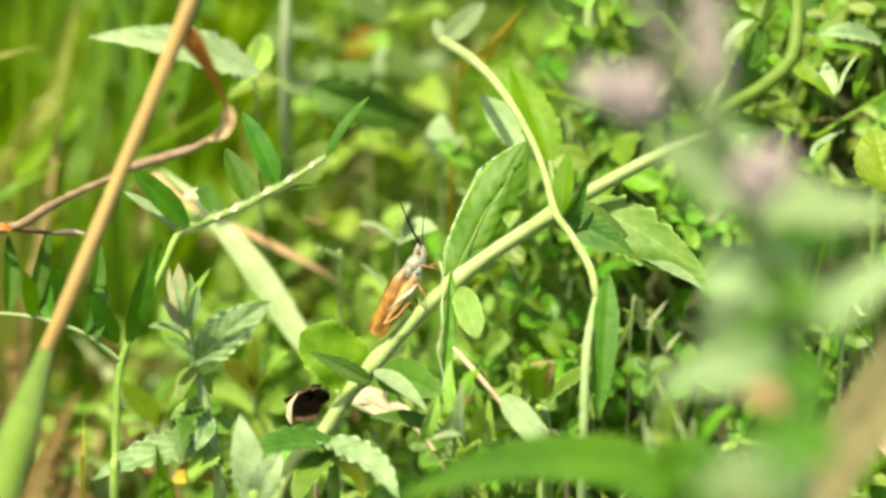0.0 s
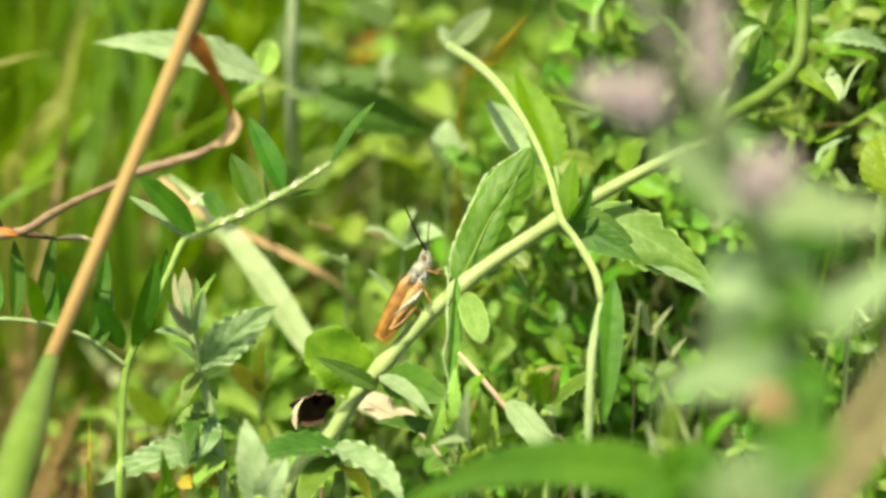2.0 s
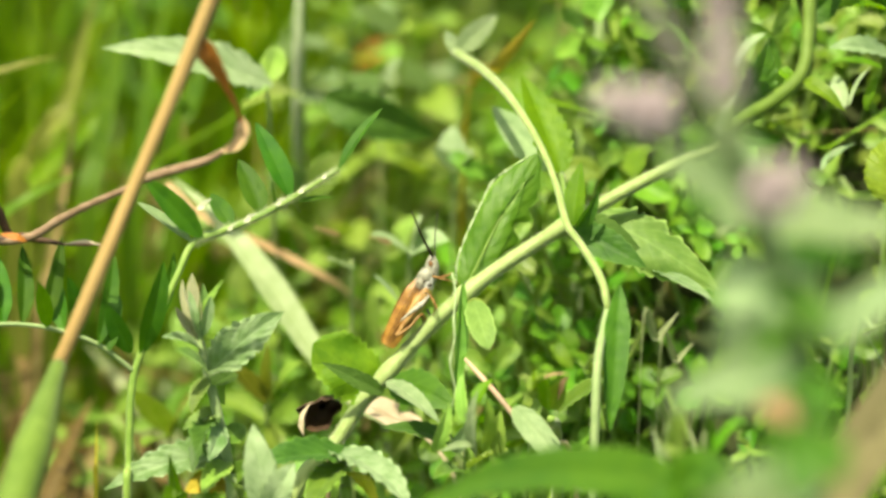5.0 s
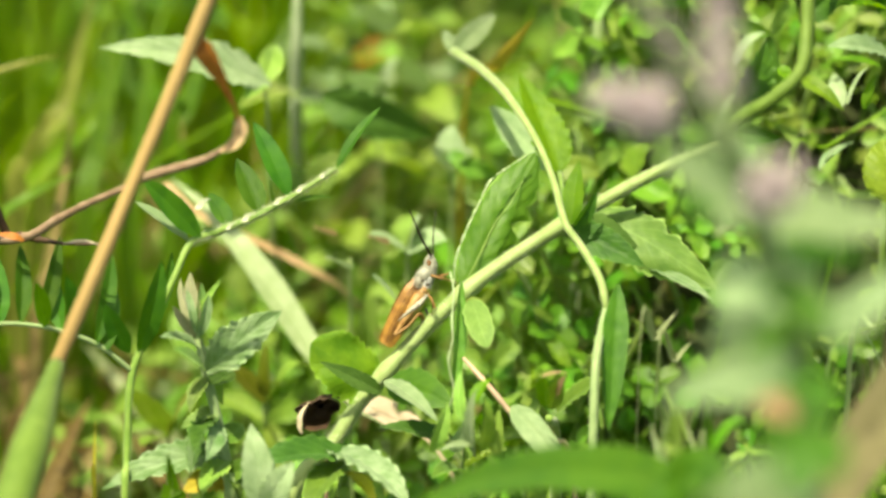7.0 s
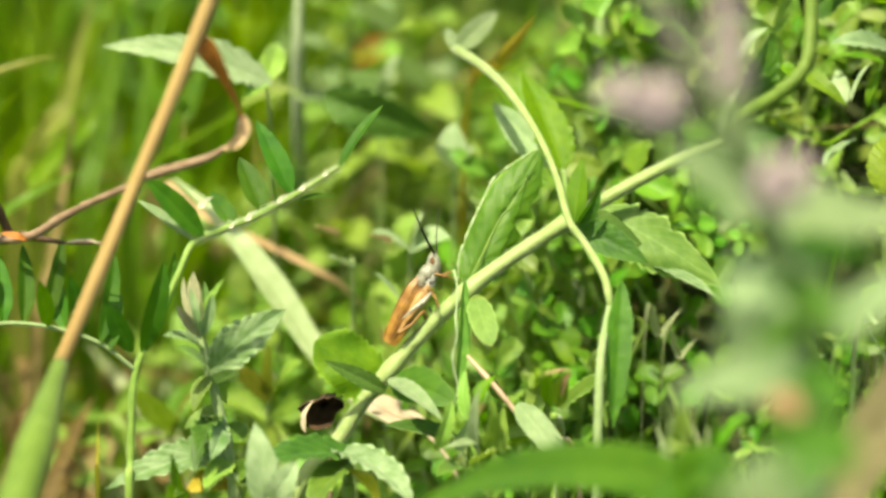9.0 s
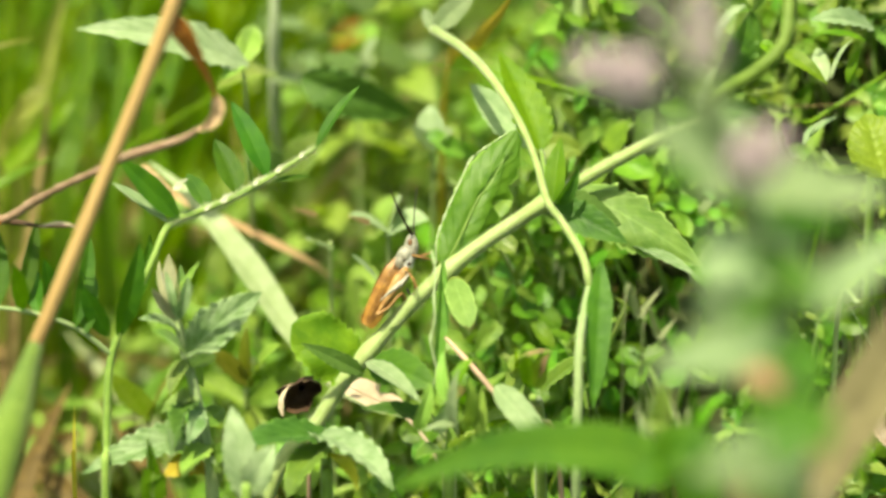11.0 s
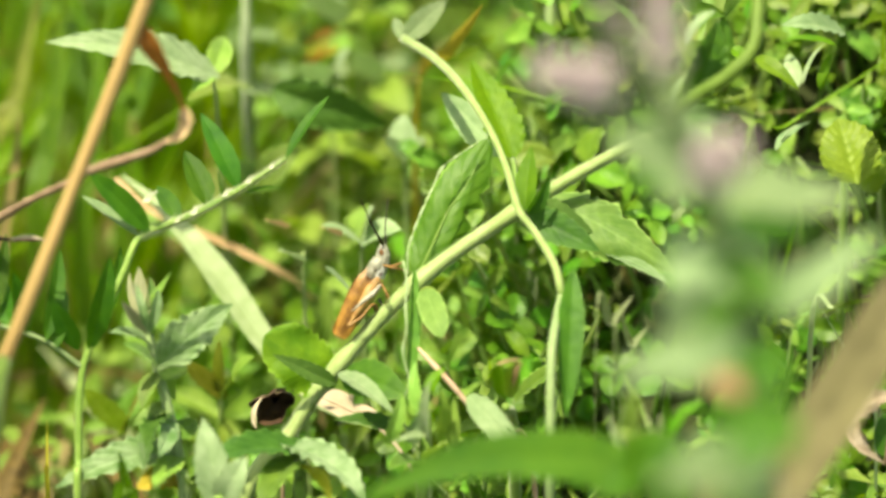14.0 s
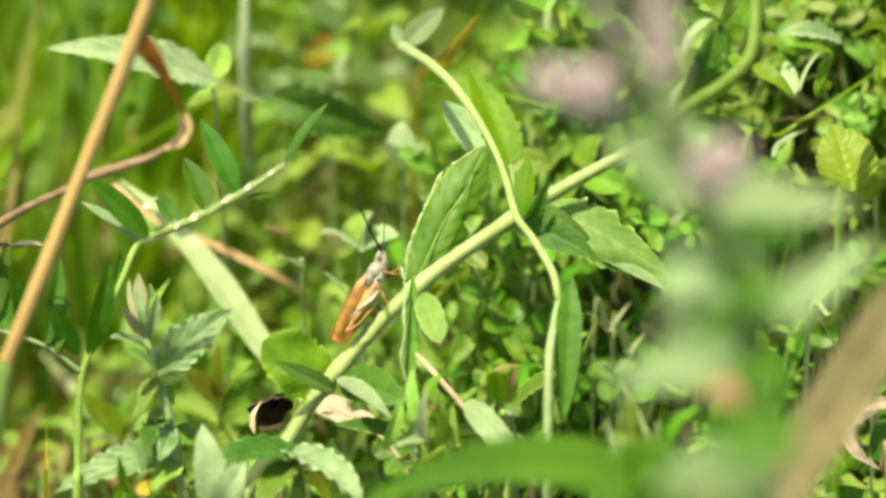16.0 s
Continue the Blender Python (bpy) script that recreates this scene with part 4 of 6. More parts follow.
# ---- vetch with paired leaflets ----
def vetch():
    at = grounded((-0.0573, -0.0432, 0.1028))
    plant = thing("vetch_plant", at, "green climbing vetch with narrow dark leaflets", "vetch", "vetches")
    part("stem", tube([at, (-0.0574, -0.0353, 0.1198), (-0.0573, -0.0286, 0.1342), (-0.0565, -0.0223, 0.1476), (-0.0529, -0.0177, 0.1552), (-0.049, -0.0121, 0.1625), (-0.0463, -0.0078, 0.1668), (-0.0412, -0.0051, 0.168), (-0.0358, -0.0024, 0.1691),
                       (-0.0284, 0.0021, 0.1715), (-0.0208, 0.0069, 0.1747)], [0.0008, 0.0008, 0.0007, 0.0007, 0.0006, 0.0006, 0.0007, 0.0007, 0.0006, 0.0005, 0.0003], 110, 8, seed=11), STEM_GREEN, plant)
    for b, t, w, up in (
        ((-0.0446, -0.0074, 0.1677), (-0.0546, -0.0076, 0.1792), 0.0046, (-0.2074, -0.5327, 0.8205)),
        ((-0.0344, -0.0012, 0.1693), (-0.0387, 0.0076, 0.1763), 0.0050, (0.398, -0.7275, 0.5588)),
        ((-0.0292, 0.002, 0.1713), (-0.0357, 0.0104, 0.1823), 0.0044, (0.3145, -0.8108, 0.4937)),
        ((-0.0395, -0.004, 0.168), (-0.0436, 0.005, 0.1708), 0.0036, (0.1048, -0.7222, 0.6837)),
        ((-0.0208, 0.0069, 0.1747), (-0.013, 0.0143, 0.1835), 0.0026, (-0.6189, -0.5236, 0.5856)),
        ((-0.028, 0.0025, 0.1702), (-0.0213, 0.0047, 0.17), 0.0018, (0, -0.0707, 0.9975)),
        ((-0.0314, 0.0012, 0.1697), (-0.0322, -0.0031, 0.1769), 0.0026, (-0.8296, -0.3823, 0.4071)),
        ((-0.0552, -0.0207, 0.151), (-0.0511, -0.0164, 0.1675), 0.0046, (0.527, -0.7197, 0.4519)),
        ((-0.0527, -0.0166, 0.1553), (-0.0499, -0.004, 0.1633), 0.0030, (0.742, -0.4868, 0.4609)),
        ((-0.057, -0.0206, 0.1514), (-0.0609, -0.0214, 0.1614), 0.0040, (-0.3015, -0.6924, 0.6555)),
    ):
        leaf("leaflet", plant, b, t, w, up, VETCH, 0.05, profile="lance", fold=0.25, rows=26, ripple=0.02)
    # pale flakes added where light sparkles along the stem
    for p, r in (((-0.0373, -0.0081, 0.1709), 0.0007), ((-0.0318, -0.005, 0.1728), 0.0006), ((-0.0278, -0.0023, 0.174), 0.0006), ((-0.0455, -0.0072, 0.1729), 0.0008), ((-0.0401, -0.0087, 0.1697), 0.0005), ((-0.0237, 0.0006, 0.1755), 0.0005)):
        part("stem_glint", blade([p, tuple(np.array(p) + np.array((0.8, 0.3, 0.5)) * r * 1.6), tuple(np.array(p) + np.array((1.0, 0.3, 0.75)) * r * 3.4)], r * 2.2, (-0.4, -0.4, 0.8), fold=0.6, profile="lance", rows=12, wave=0.3), CALYX, plant, "pale flake standing for a highlight on the stem")
    leaf("leaflet", plant, (-0.0464, -0.0069, 0.1666), (-0.0564, -0.0029, 0.1727), 0.0026, (-0.5345, 0.0966, 0.8396), MINT_FUR, 0.05, "leaflet showing its pale underside", profile="lance", fold=0.25, rows=26)
    part("stem_hairs", hairs([(-0.0463, -0.0078, 0.1668),(-0.0412, -0.0051, 0.168),(-0.0358, -0.0024, 0.1691),(-0.0284, 0.0021, 0.1715),(-0.0208, 0.0069, 0.1747)], [0.0006, 0.0006, 0.0004], 3500, 0.0006, 7), HAIR, plant)
    # side stalk with upright leaflets
    part("stalk", tube([(-0.0564, -0.0219, 0.1485), (-0.0625, -0.0226, 0.1541), (-0.0697, -0.0233, 0.1573), (-0.0771, -0.0229, 0.1582), (-0.086, -0.0231, 0.1578)], [0.0005, 0.0004, 0.0004, 0.0004, 0.0003], 40, 7, seed=12), STEM_GREY, plant, "pale leaf stalk")
    for b, t, w, up in (
        ((-0.0757, -0.0229, 0.1582), (-0.0761, -0.0125, 0.1687), 0.0036, (0.5185, -0.6642, 0.5385)), ((-0.0724, -0.0231, 0.1578), (-0.0691, -0.0119, 0.17), 0.0034, (0.5883, -0.6281, 0.5093)),
        ((-0.0683, -0.0234, 0.1571), (-0.071, -0.0097, 0.163), 0.0040, (-0.398, -0.7275, 0.5588)), ((-0.0654, -0.0229, 0.1558), (-0.0674, -0.0239, 0.168), 0.0036, (0.199, -0.6434, 0.7392)),
        ((-0.0624, -0.0235, 0.1546), (-0.0602, -0.0086, 0.1652), 0.0036, (0.4834, -0.7477, 0.4553)), ((-0.0605, -0.023, 0.1532), (-0.0595, -0.0115, 0.1589), 0.0040, (-0.2063, -0.7105, 0.6727)),
        ((-0.0791, -0.0229, 0.1581), (-0.0807, -0.0131, 0.1673), 0.0038, (0.3885, -0.6691, 0.6335)), ((-0.082, -0.023, 0.158), (-0.0811, -0.0181, 0.1685), 0.0034, (0.3885, -0.6691, 0.6335)),
        ((-0.0712, -0.0232, 0.1577), (-0.0724, -0.0288, 0.1692), 0.0034, (0.101, -0.6532, 0.7504)),
    ):
        leaf("leaflet", plant, b, t, w, up, VETCH, 0.05, profile="lance", fold=0.3, rows=24, ripple=0.02)
    return plant


vetch()


# ---- broad pale blade and dry stalk behind ----
def lone_blade(name, path, width, up, material, label, category="grass", **kw):
    base = grounded(path[0])
    plant = thing(name, base, label, category)
    part("blade", blade([base] + list(path), width, up, **kw), material, plant)
    low = np.array(base) + (np.array(path[0]) - np.array(base)) * 0.5
    part("sheath", tube([base, (np.array(base) + low) / 2, low], [width * 0.3, width * 0.24, width * 0.16], 10, 7), STEM_GREEN, plant, "pale green sheath")
    if width > 0.004 and material not in (GRASS_PALE, BROAD, TAN):
        part("midrib", tube([base] + list(path), [width * 0.035, width * 0.03, width * 0.015], 50, 6), STEM_GREEN if material in (BROAD, GRASS_GREEN, GRASS_PALE) else material, plant, "pale midrib")
    return plant


lone_blade("grass_plant", [(0.0017, 0.0338, 0.1023), (-0.0121, 0.037, 0.1092), (-0.0195, 0.0388, 0.113), (-0.027, 0.0446, 0.1208), (-0.0328, 0.0501, 0.1279), (-0.0393, 0.0557, 0.1351), (-0.0469, 0.0629, 0.1412), (-0.0536, 0.0698, 0.1441)], 0.0060,
           (0.2967, -0.6604, 0.6898), GRASS_PALE, "broad pale green grass blade lying aslant", fold=0.25, profile="broad", rows=60, ripple=0.0, wave=0.03)
lone_blade("dry_grass_plant", [(-0.0091, 0.1017, 0.0798),(-0.0158, 0.0994, 0.0986),(-0.0211, 0.0842, 0.1134),(-0.026, 0.0766, 0.1207),(-0.0373, 0.0736, 0.1285),(-0.049, 0.0714, 0.1357),(-0.0555, 0.0739, 0.1411)], 0.0026,
           (0.29, -0.3273, 0.8993), DRYTIP, "flat tan dry grass stalk", fold=0.5, profile="strap", rows=40, ripple=0.0)
lone_blade("withered_grass_plant", [(0.0018, 0.0927, 0.1459), (0.0079, 0.0698, 0.1677), (0.0115, 0.0625, 0.1757), (0.0148, 0.0552, 0.1837)], 0.0026, (0.5025, -0.4252, 0.7528), YELLOW,
           "orange-yellow withering blade tip", profile="lance", rows=24)
lone_blade("grass_plant", [(-0.1068, 0.0858, 0.1547),(-0.0894, 0.0875, 0.1585),(-0.0807, 0.0886, 0.1607),(-0.0748, 0.0945, 0.1593)], 0.0016, (-0.001, -0.343, 0.939), YELLOWED, "thin yellowish bent grass blade", rows=20, profile="blade")
lone_blade("grass_plant", [(-0.0867, 0.1069, 0.1148),(-0.0835, 0.1044, 0.1331),(-0.0794, 0.0981, 0.1432),(-0.0744, 0.1001, 0.1476)], 0.0058, (-0.208, -0.534, 0.82), YELLOWED, "broad olive grass blade behind the straw", rows=24, profile="lance")
lone_blade("grass_plant", [(-0.089, 0.0683, 0.1267),(-0.0869, 0.072, 0.1345),(-0.0804, 0.074, 0.139),(-0.0713, 0.0852, 0.1393)], 0.0036, (-0.213, -0.264, 0.941), OLIVE, "soft green grass blade behind the straw", rows=24, profile="lance")
lone_blade("grass_plant", [(-0.0563, 0.115, 0.1321),(-0.053, 0.1174, 0.1372),(-0.0501, 0.1212, 0.1454),(-0.0483, 0.125, 0.1536)], 0.0040, (-0.318, -0.59, 0.742), OLIVE, "upright green grass blade behind the straw", rows=24, profile="blade")
lone_blade("grass_plant", [(-0.0738, 0.116, 0.1106),(-0.0716, 0.1227, 0.125),(-0.0686, 0.1294, 0.1394),(-0.0675, 0.137, 0.1558)], 0.0044, (-0.206, -0.711, 0.672), OLIVE, "tall green grass blade behind the straw", rows=24, profile="blade")
lone_blade("grass_plant", [(-0.0836, 0.1294, 0.1157),(-0.0791, 0.1357, 0.1292),(-0.0757, 0.1415, 0.1417),(-0.0722, 0.1473, 0.1541)], 0.0036, (0.301, -0.693, 0.655), YELLOWED, "tall olive grass blade behind the straw", rows=24, profile="blade")
lone_blade("grass_plant", [(-0.0658, 0.1337, 0.1012),(-0.0636, 0.14, 0.1148),(-0.0622, 0.1473, 0.1305),(-0.0579, 0.1561, 0.1493)], 0.0044, (-0.389, -0.67, 0.632), OLIVE, "tall bright grass blade in the meadow", rows=24, profile="blade")
lone_blade("withered_grass_plant", [(-0.0652, -0.0009, 0.1108), (-0.0653, 0.0017, 0.1164), (-0.0651, 0.0056, 0.1247)], 0.0010, (0.527, -0.7197, 0.4519), YELLOW, "thin yellow withered grass blade", rows=16, profile="blade")
lone_blade("grass_plant", [(-0.0486, -0.0485, 0.1269), (-0.0481, -0.0457, 0.1331), (-0.0492, -0.0458, 0.1446)], 0.0044, (0.212, -0.775, 0.5953), GRASS_GREEN, "short bright green pointed blade", rows=24, profile="lance", fold=0.4)
lone_blade("grass_plant", [(0.0616, 0.034, 0.1619), (0.0692, 0.0406, 0.1643), (0.0818, 0.0484, 0.1692), (0.0944, 0.061, 0.1724)], 0.0010, (0, -0.2057, 0.9786), GRASS_GREEN, "thin bright green blade across the clover", rows=24, profile="blade")
lone_blade("grass_plant", [(0.0836, 0.0061, 0.1257), (0.0795, 0.0091, 0.1322), (0.0743, 0.013, 0.1405)], 0.0009, (0.5051, -0.6043, 0.6162), GRASS_PALE, "thin pale grass blade over the clover", rows=16, profile="blade")
lone_blade("grass_plant", [(0.0723, 0.0117, 0.1377), (0.076, 0.0085, 0.1427), (0.0787, 0.0046, 0.1462)], 0.0012, (0.198, -0.3352, 0.9211), GRASS_PALE, "thin pale grass blade over the clover", rows=16, profile="blade")


lone_blade("grass_plant", [(-0.0488, 0.0831, 0.0544), (-0.0544, 0.0917, 0.0727), (-0.064, 0.0969, 0.0839), (-0.0742, 0.1107, 0.0897)], 0.0050, (0.1961, -0.4623, 0.8648), GRASS_PALE, "pale blurred grass blade low in the meadow", fold=0.2, profile="blade", rows=24)
lone_blade("grass_plant", [(-0.0767, 0.1087, 0.0381), (-0.0674, 0.117, 0.0559), (-0.0605, 0.1233, 0.0695), (-0.0529, 0.1372, 0.0756)], 0.0055, (-0.1961, -0.4623, 0.8648), GRASS_PALE, "pale bent grass blade low in the meadow", fold=0.2, profile="blade", rows=24)
lone_blade("dry_grass_plant", [(-0.0829, 0.0998, 0.0429), (-0.0748, 0.1071, 0.0584), (-0.0686, 0.1233, 0.0695), (-0.0663, 0.1367, 0.0745)], 0.0050, (0.0995, -0.4691, 0.8775), DRY, "brown withered blade low in the meadow", fold=0.2, profile="blade", rows=24)
lone_blade("dry_grass_plant", [(-0.0529, 0.1175, 0.0334), (-0.0447, 0.1273, 0.0545), (-0.0369, 0.1417, 0.0616), (-0.0265, 0.1532, 0.0626)], 0.0040, (0.0995, -0.4691, 0.8775), DRY, "tan withered blade lying low in the meadow", fold=0.2, profile="blade", rows=24)
lone_blade("grass_plant", [(-0.0417, 0.0998, 0.0429), (-0.0394, 0.1115, 0.0677), (-0.0328, 0.1262, 0.0758), (-0.0216, 0.1482, 0.0755)], 0.0050, (0, -0.342, 0.9397), GRASS_GREEN, "broad green blade bending low in the meadow", fold=0.2, profile="blade", rows=24)
lone_blade("dead_plant", [(-0.0225, 0.2088, 0.0871), (-0.021, 0.1976, 0.1105), (-0.0172, 0.1907, 0.1193), (-0.0112, 0.1914, 0.121)], 0.0075, (0.1009, -0.564, 0.8196), DRYLEAF, "rust-brown withered leaf in the grass", "dead leaf", fold=0.3, profile="lance", rows=20)
lone_blade("grass_plant", [(-0.0822, 0.0813, 0.0978), (-0.0788, 0.0911, 0.1188), (-0.0761, 0.0981, 0.1339), (-0.0744, 0.1028, 0.1439)], 0.0024, (0.3094, -0.7541, 0.5793), DRY, "upright tan grass blade behind the straw", fold=0.2, profile="blade", rows=20)
lone_blade("grass_plant", [(-0.087, 0.1098, 0.1114), (-0.0814, 0.1164, 0.1257), (-0.0731, 0.1294, 0.1298), (-0.0674, 0.1346, 0.1411)], 0.0040, (0.2914, -0.6281, 0.7215), GRASS, "leaning grass blade behind the straw", fold=0.2, profile="blade", rows=20)


lone_blade("herb_plant", [(-0.0104, 0.0869, 0.1098), (-0.0092, 0.0848, 0.117), (-0.0103, 0.083, 0.125), (-0.007, 0.0853, 0.13)], 0.0085, (-0.1988, -0.0933, 0.9756), MINT_PALE, "pale broad leaf behind the insect", "herb", fold=0.2, profile="round", rows=24)
lone_blade("herb_plant", [(-0.0158, 0.0761, 0.1102), (-0.0135, 0.0743, 0.1183), (-0.0091, 0.0684, 0.1174), (-0.0059, 0.0689, 0.1184)], 0.0030, (-0.0995, -0.4691, 0.8775), MINT_PALE, "narrow pale leaf behind the insect", "herb", fold=0.2, profile="lance", rows=24)

for path, w, mat in (
    ([(0.0355, -0.0797, 0.1546), (0.0344, -0.0774, 0.1597), (0.0325, -0.0748, 0.1652)], 0.0013, GRASS_PALE), ([(0.042, -0.0716, 0.1483), (0.0408, -0.0685, 0.1552), (0.0387, -0.0655, 0.1616)], 0.0012, GRASS_PALE),
    ([(0.0321, -0.0351, 0.1556), (0.0351, -0.0329, 0.1605), (0.0389, -0.0308, 0.1649)], 0.0016, GRASS_PALE), ([(0.0351, -0.0368, 0.1521), (0.0385, -0.0345, 0.157), (0.0414, -0.0331, 0.1601)], 0.0013, GRASS_PALE),
    ([(0.0416, -0.0882, 0.1601), (0.0423, -0.0859, 0.1651), (0.0448, -0.0841, 0.1689), (0.048, -0.0834, 0.1705)], 0.0022, GRASS_GREEN), ([(0.0361, -0.1064, 0.1684), (0.0354, -0.1033, 0.175), (0.0348, -0.1011, 0.1799)], 0.0040, MINT_PALE),
):
    lone_blade("grass_plant", path, w, (-0.2914, -0.6281, 0.7215), mat, "short blade standing among the blurred mint leaves", rows=24, profile="tip", fold=0.3)

lone_blade("dry_grass_plant", [(0.002, 0.0039, 0.1068),(-0.0061, 0.0106, 0.121),(-0.0105, 0.0095, 0.1236),(-0.0156, 0.0106, 0.1258),(-0.0206, 0.0131, 0.1264)], 0.0066, (-0.31, -0.257, 0.915), REDDISH, "pinkish-tan dry blade end beside the stem", profile="tip", rows=30, fold=0.2)

for path, w in (
    ([(-0.085, 0.0658, 0.0644), (-0.0806, 0.0704, 0.0744), (-0.0747, 0.0831, 0.0779), (-0.0675, 0.0939, 0.0774)], 0.0050), ([(-0.0759, 0.0476, 0.0728), (-0.0781, 0.0531, 0.0846), (-0.0744, 0.0666, 0.0899), (-0.0707, 0.0793, 0.0934)], 0.0038),
    ([(-0.0939, 0.0695, 0.0724), (-0.0872, 0.0728, 0.0794), (-0.0813, 0.0835, 0.0789), (-0.0731, 0.0958, 0.0815)], 0.0045), ([(-0.0646, 0.0569, 0.0691), (-0.07, 0.0611, 0.078), (-0.0773, 0.0718, 0.0774), (-0.0847, 0.0812, 0.0738)], 0.0042),
    ([(-0.0508, 0.0667, 0.0664), (-0.0541, 0.0714, 0.0764), (-0.0613, 0.0835, 0.0789), (-0.0686, 0.0967, 0.0835)], 0.0040), ([(-0.0877, 0.092, 0.0733), (-0.0843, 0.0967, 0.0835), (-0.0873, 0.1105, 0.0893), (-0.0858, 0.1234, 0.0933)], 0.0036),
):
    lone_blade("withered_grass_plant", path, w, (-0.1098, -0.8489, 0.517), RUSSET, "brown withered blade low among the grass", fold=0.3, profile="blade", rows=24)


# ---- dead curled leaf ----
def dead_leaf():
    at = np.array((-0.0243, -0.0072, 0.1327))
    verts, faces, uvs = [], [], []
    n, m = 26, 10
    ax, up, fw = np.array((0.927, 0.2457, 0.2832)), np.array((-0.362, 0.0903, 0.9278)), np.array((0.0953, 0.985, -0.1437))
    rng = np.random.RandomState(4)
    for i in range(n):
        w = 2 * math.pi * i / n
        rim = 1 + 0.16 * math.sin(3 * w + 1) + 0.09 * math.sin(5 * w + 2) + 0.05 * math.sin(11 * w) + 0.05 * rng.randn()
        for j in range(m + 1):
            s = j / m
            k = 0.0033 * rim * math.sqrt(1 - (1 - s) ** 2 * 0.98)
            verts.append(at + ax * (math.cos(w) * k * 1.1) + up * (math.sin(w) * k * 0.85) + fw * (0.005 * (1 - s) * (1 + 0.04 * rng.randn())))
            uvs.append((i / n, s))
    faces = [(i * (m + 1) + j, (i + 1) % n * (m + 1) + j, (i + 1) % n * (m + 1) + j + 1, i * (m + 1) + j + 1) for i in range(n) for j in range(m)]
    faces.append(tuple(i * (m + 1) for i in range(n)))
    base = thing("dead_leaf", grounded(tuple(at)), "dark brown curled dead leaf with a bleached rim", "dead leaf")
    part("cup", (verts, faces, uvs), DEAD, base)
    part("rim", blade([(-0.027, -0.0123, 0.1313), (-0.0274, -0.0115, 0.133), (-0.0271, -0.0108, 0.1345), (-0.0257, -0.0089, 0.1361)], 0.0011, (-0.303, -0.519, 0.7993), profile="lance", rows=24, wave=0.3), DEADRIM, base, "bleached torn rim")
    part("rim", blade([(-0.0251, -0.0108, 0.1368), (-0.0231, -0.0103, 0.1379), (-0.0206, -0.0113, 0.1382), (-0.0185, -0.011, 0.1364)], 0.0008, (0.1961, -0.4623, 0.8648), profile="lance", rows=24, wave=0.4), DEAD, base, "ragged dark brown rim")
    part("stalk", tube([grounded(tuple(at)), (-0.0227, -0.0102, 0.1191), (-0.0235, -0.0064, 0.1274)], [0.0004, 0.0004, 0.0004], 14, 6), DRYSTEM, base)
    return base


dead_leaf()


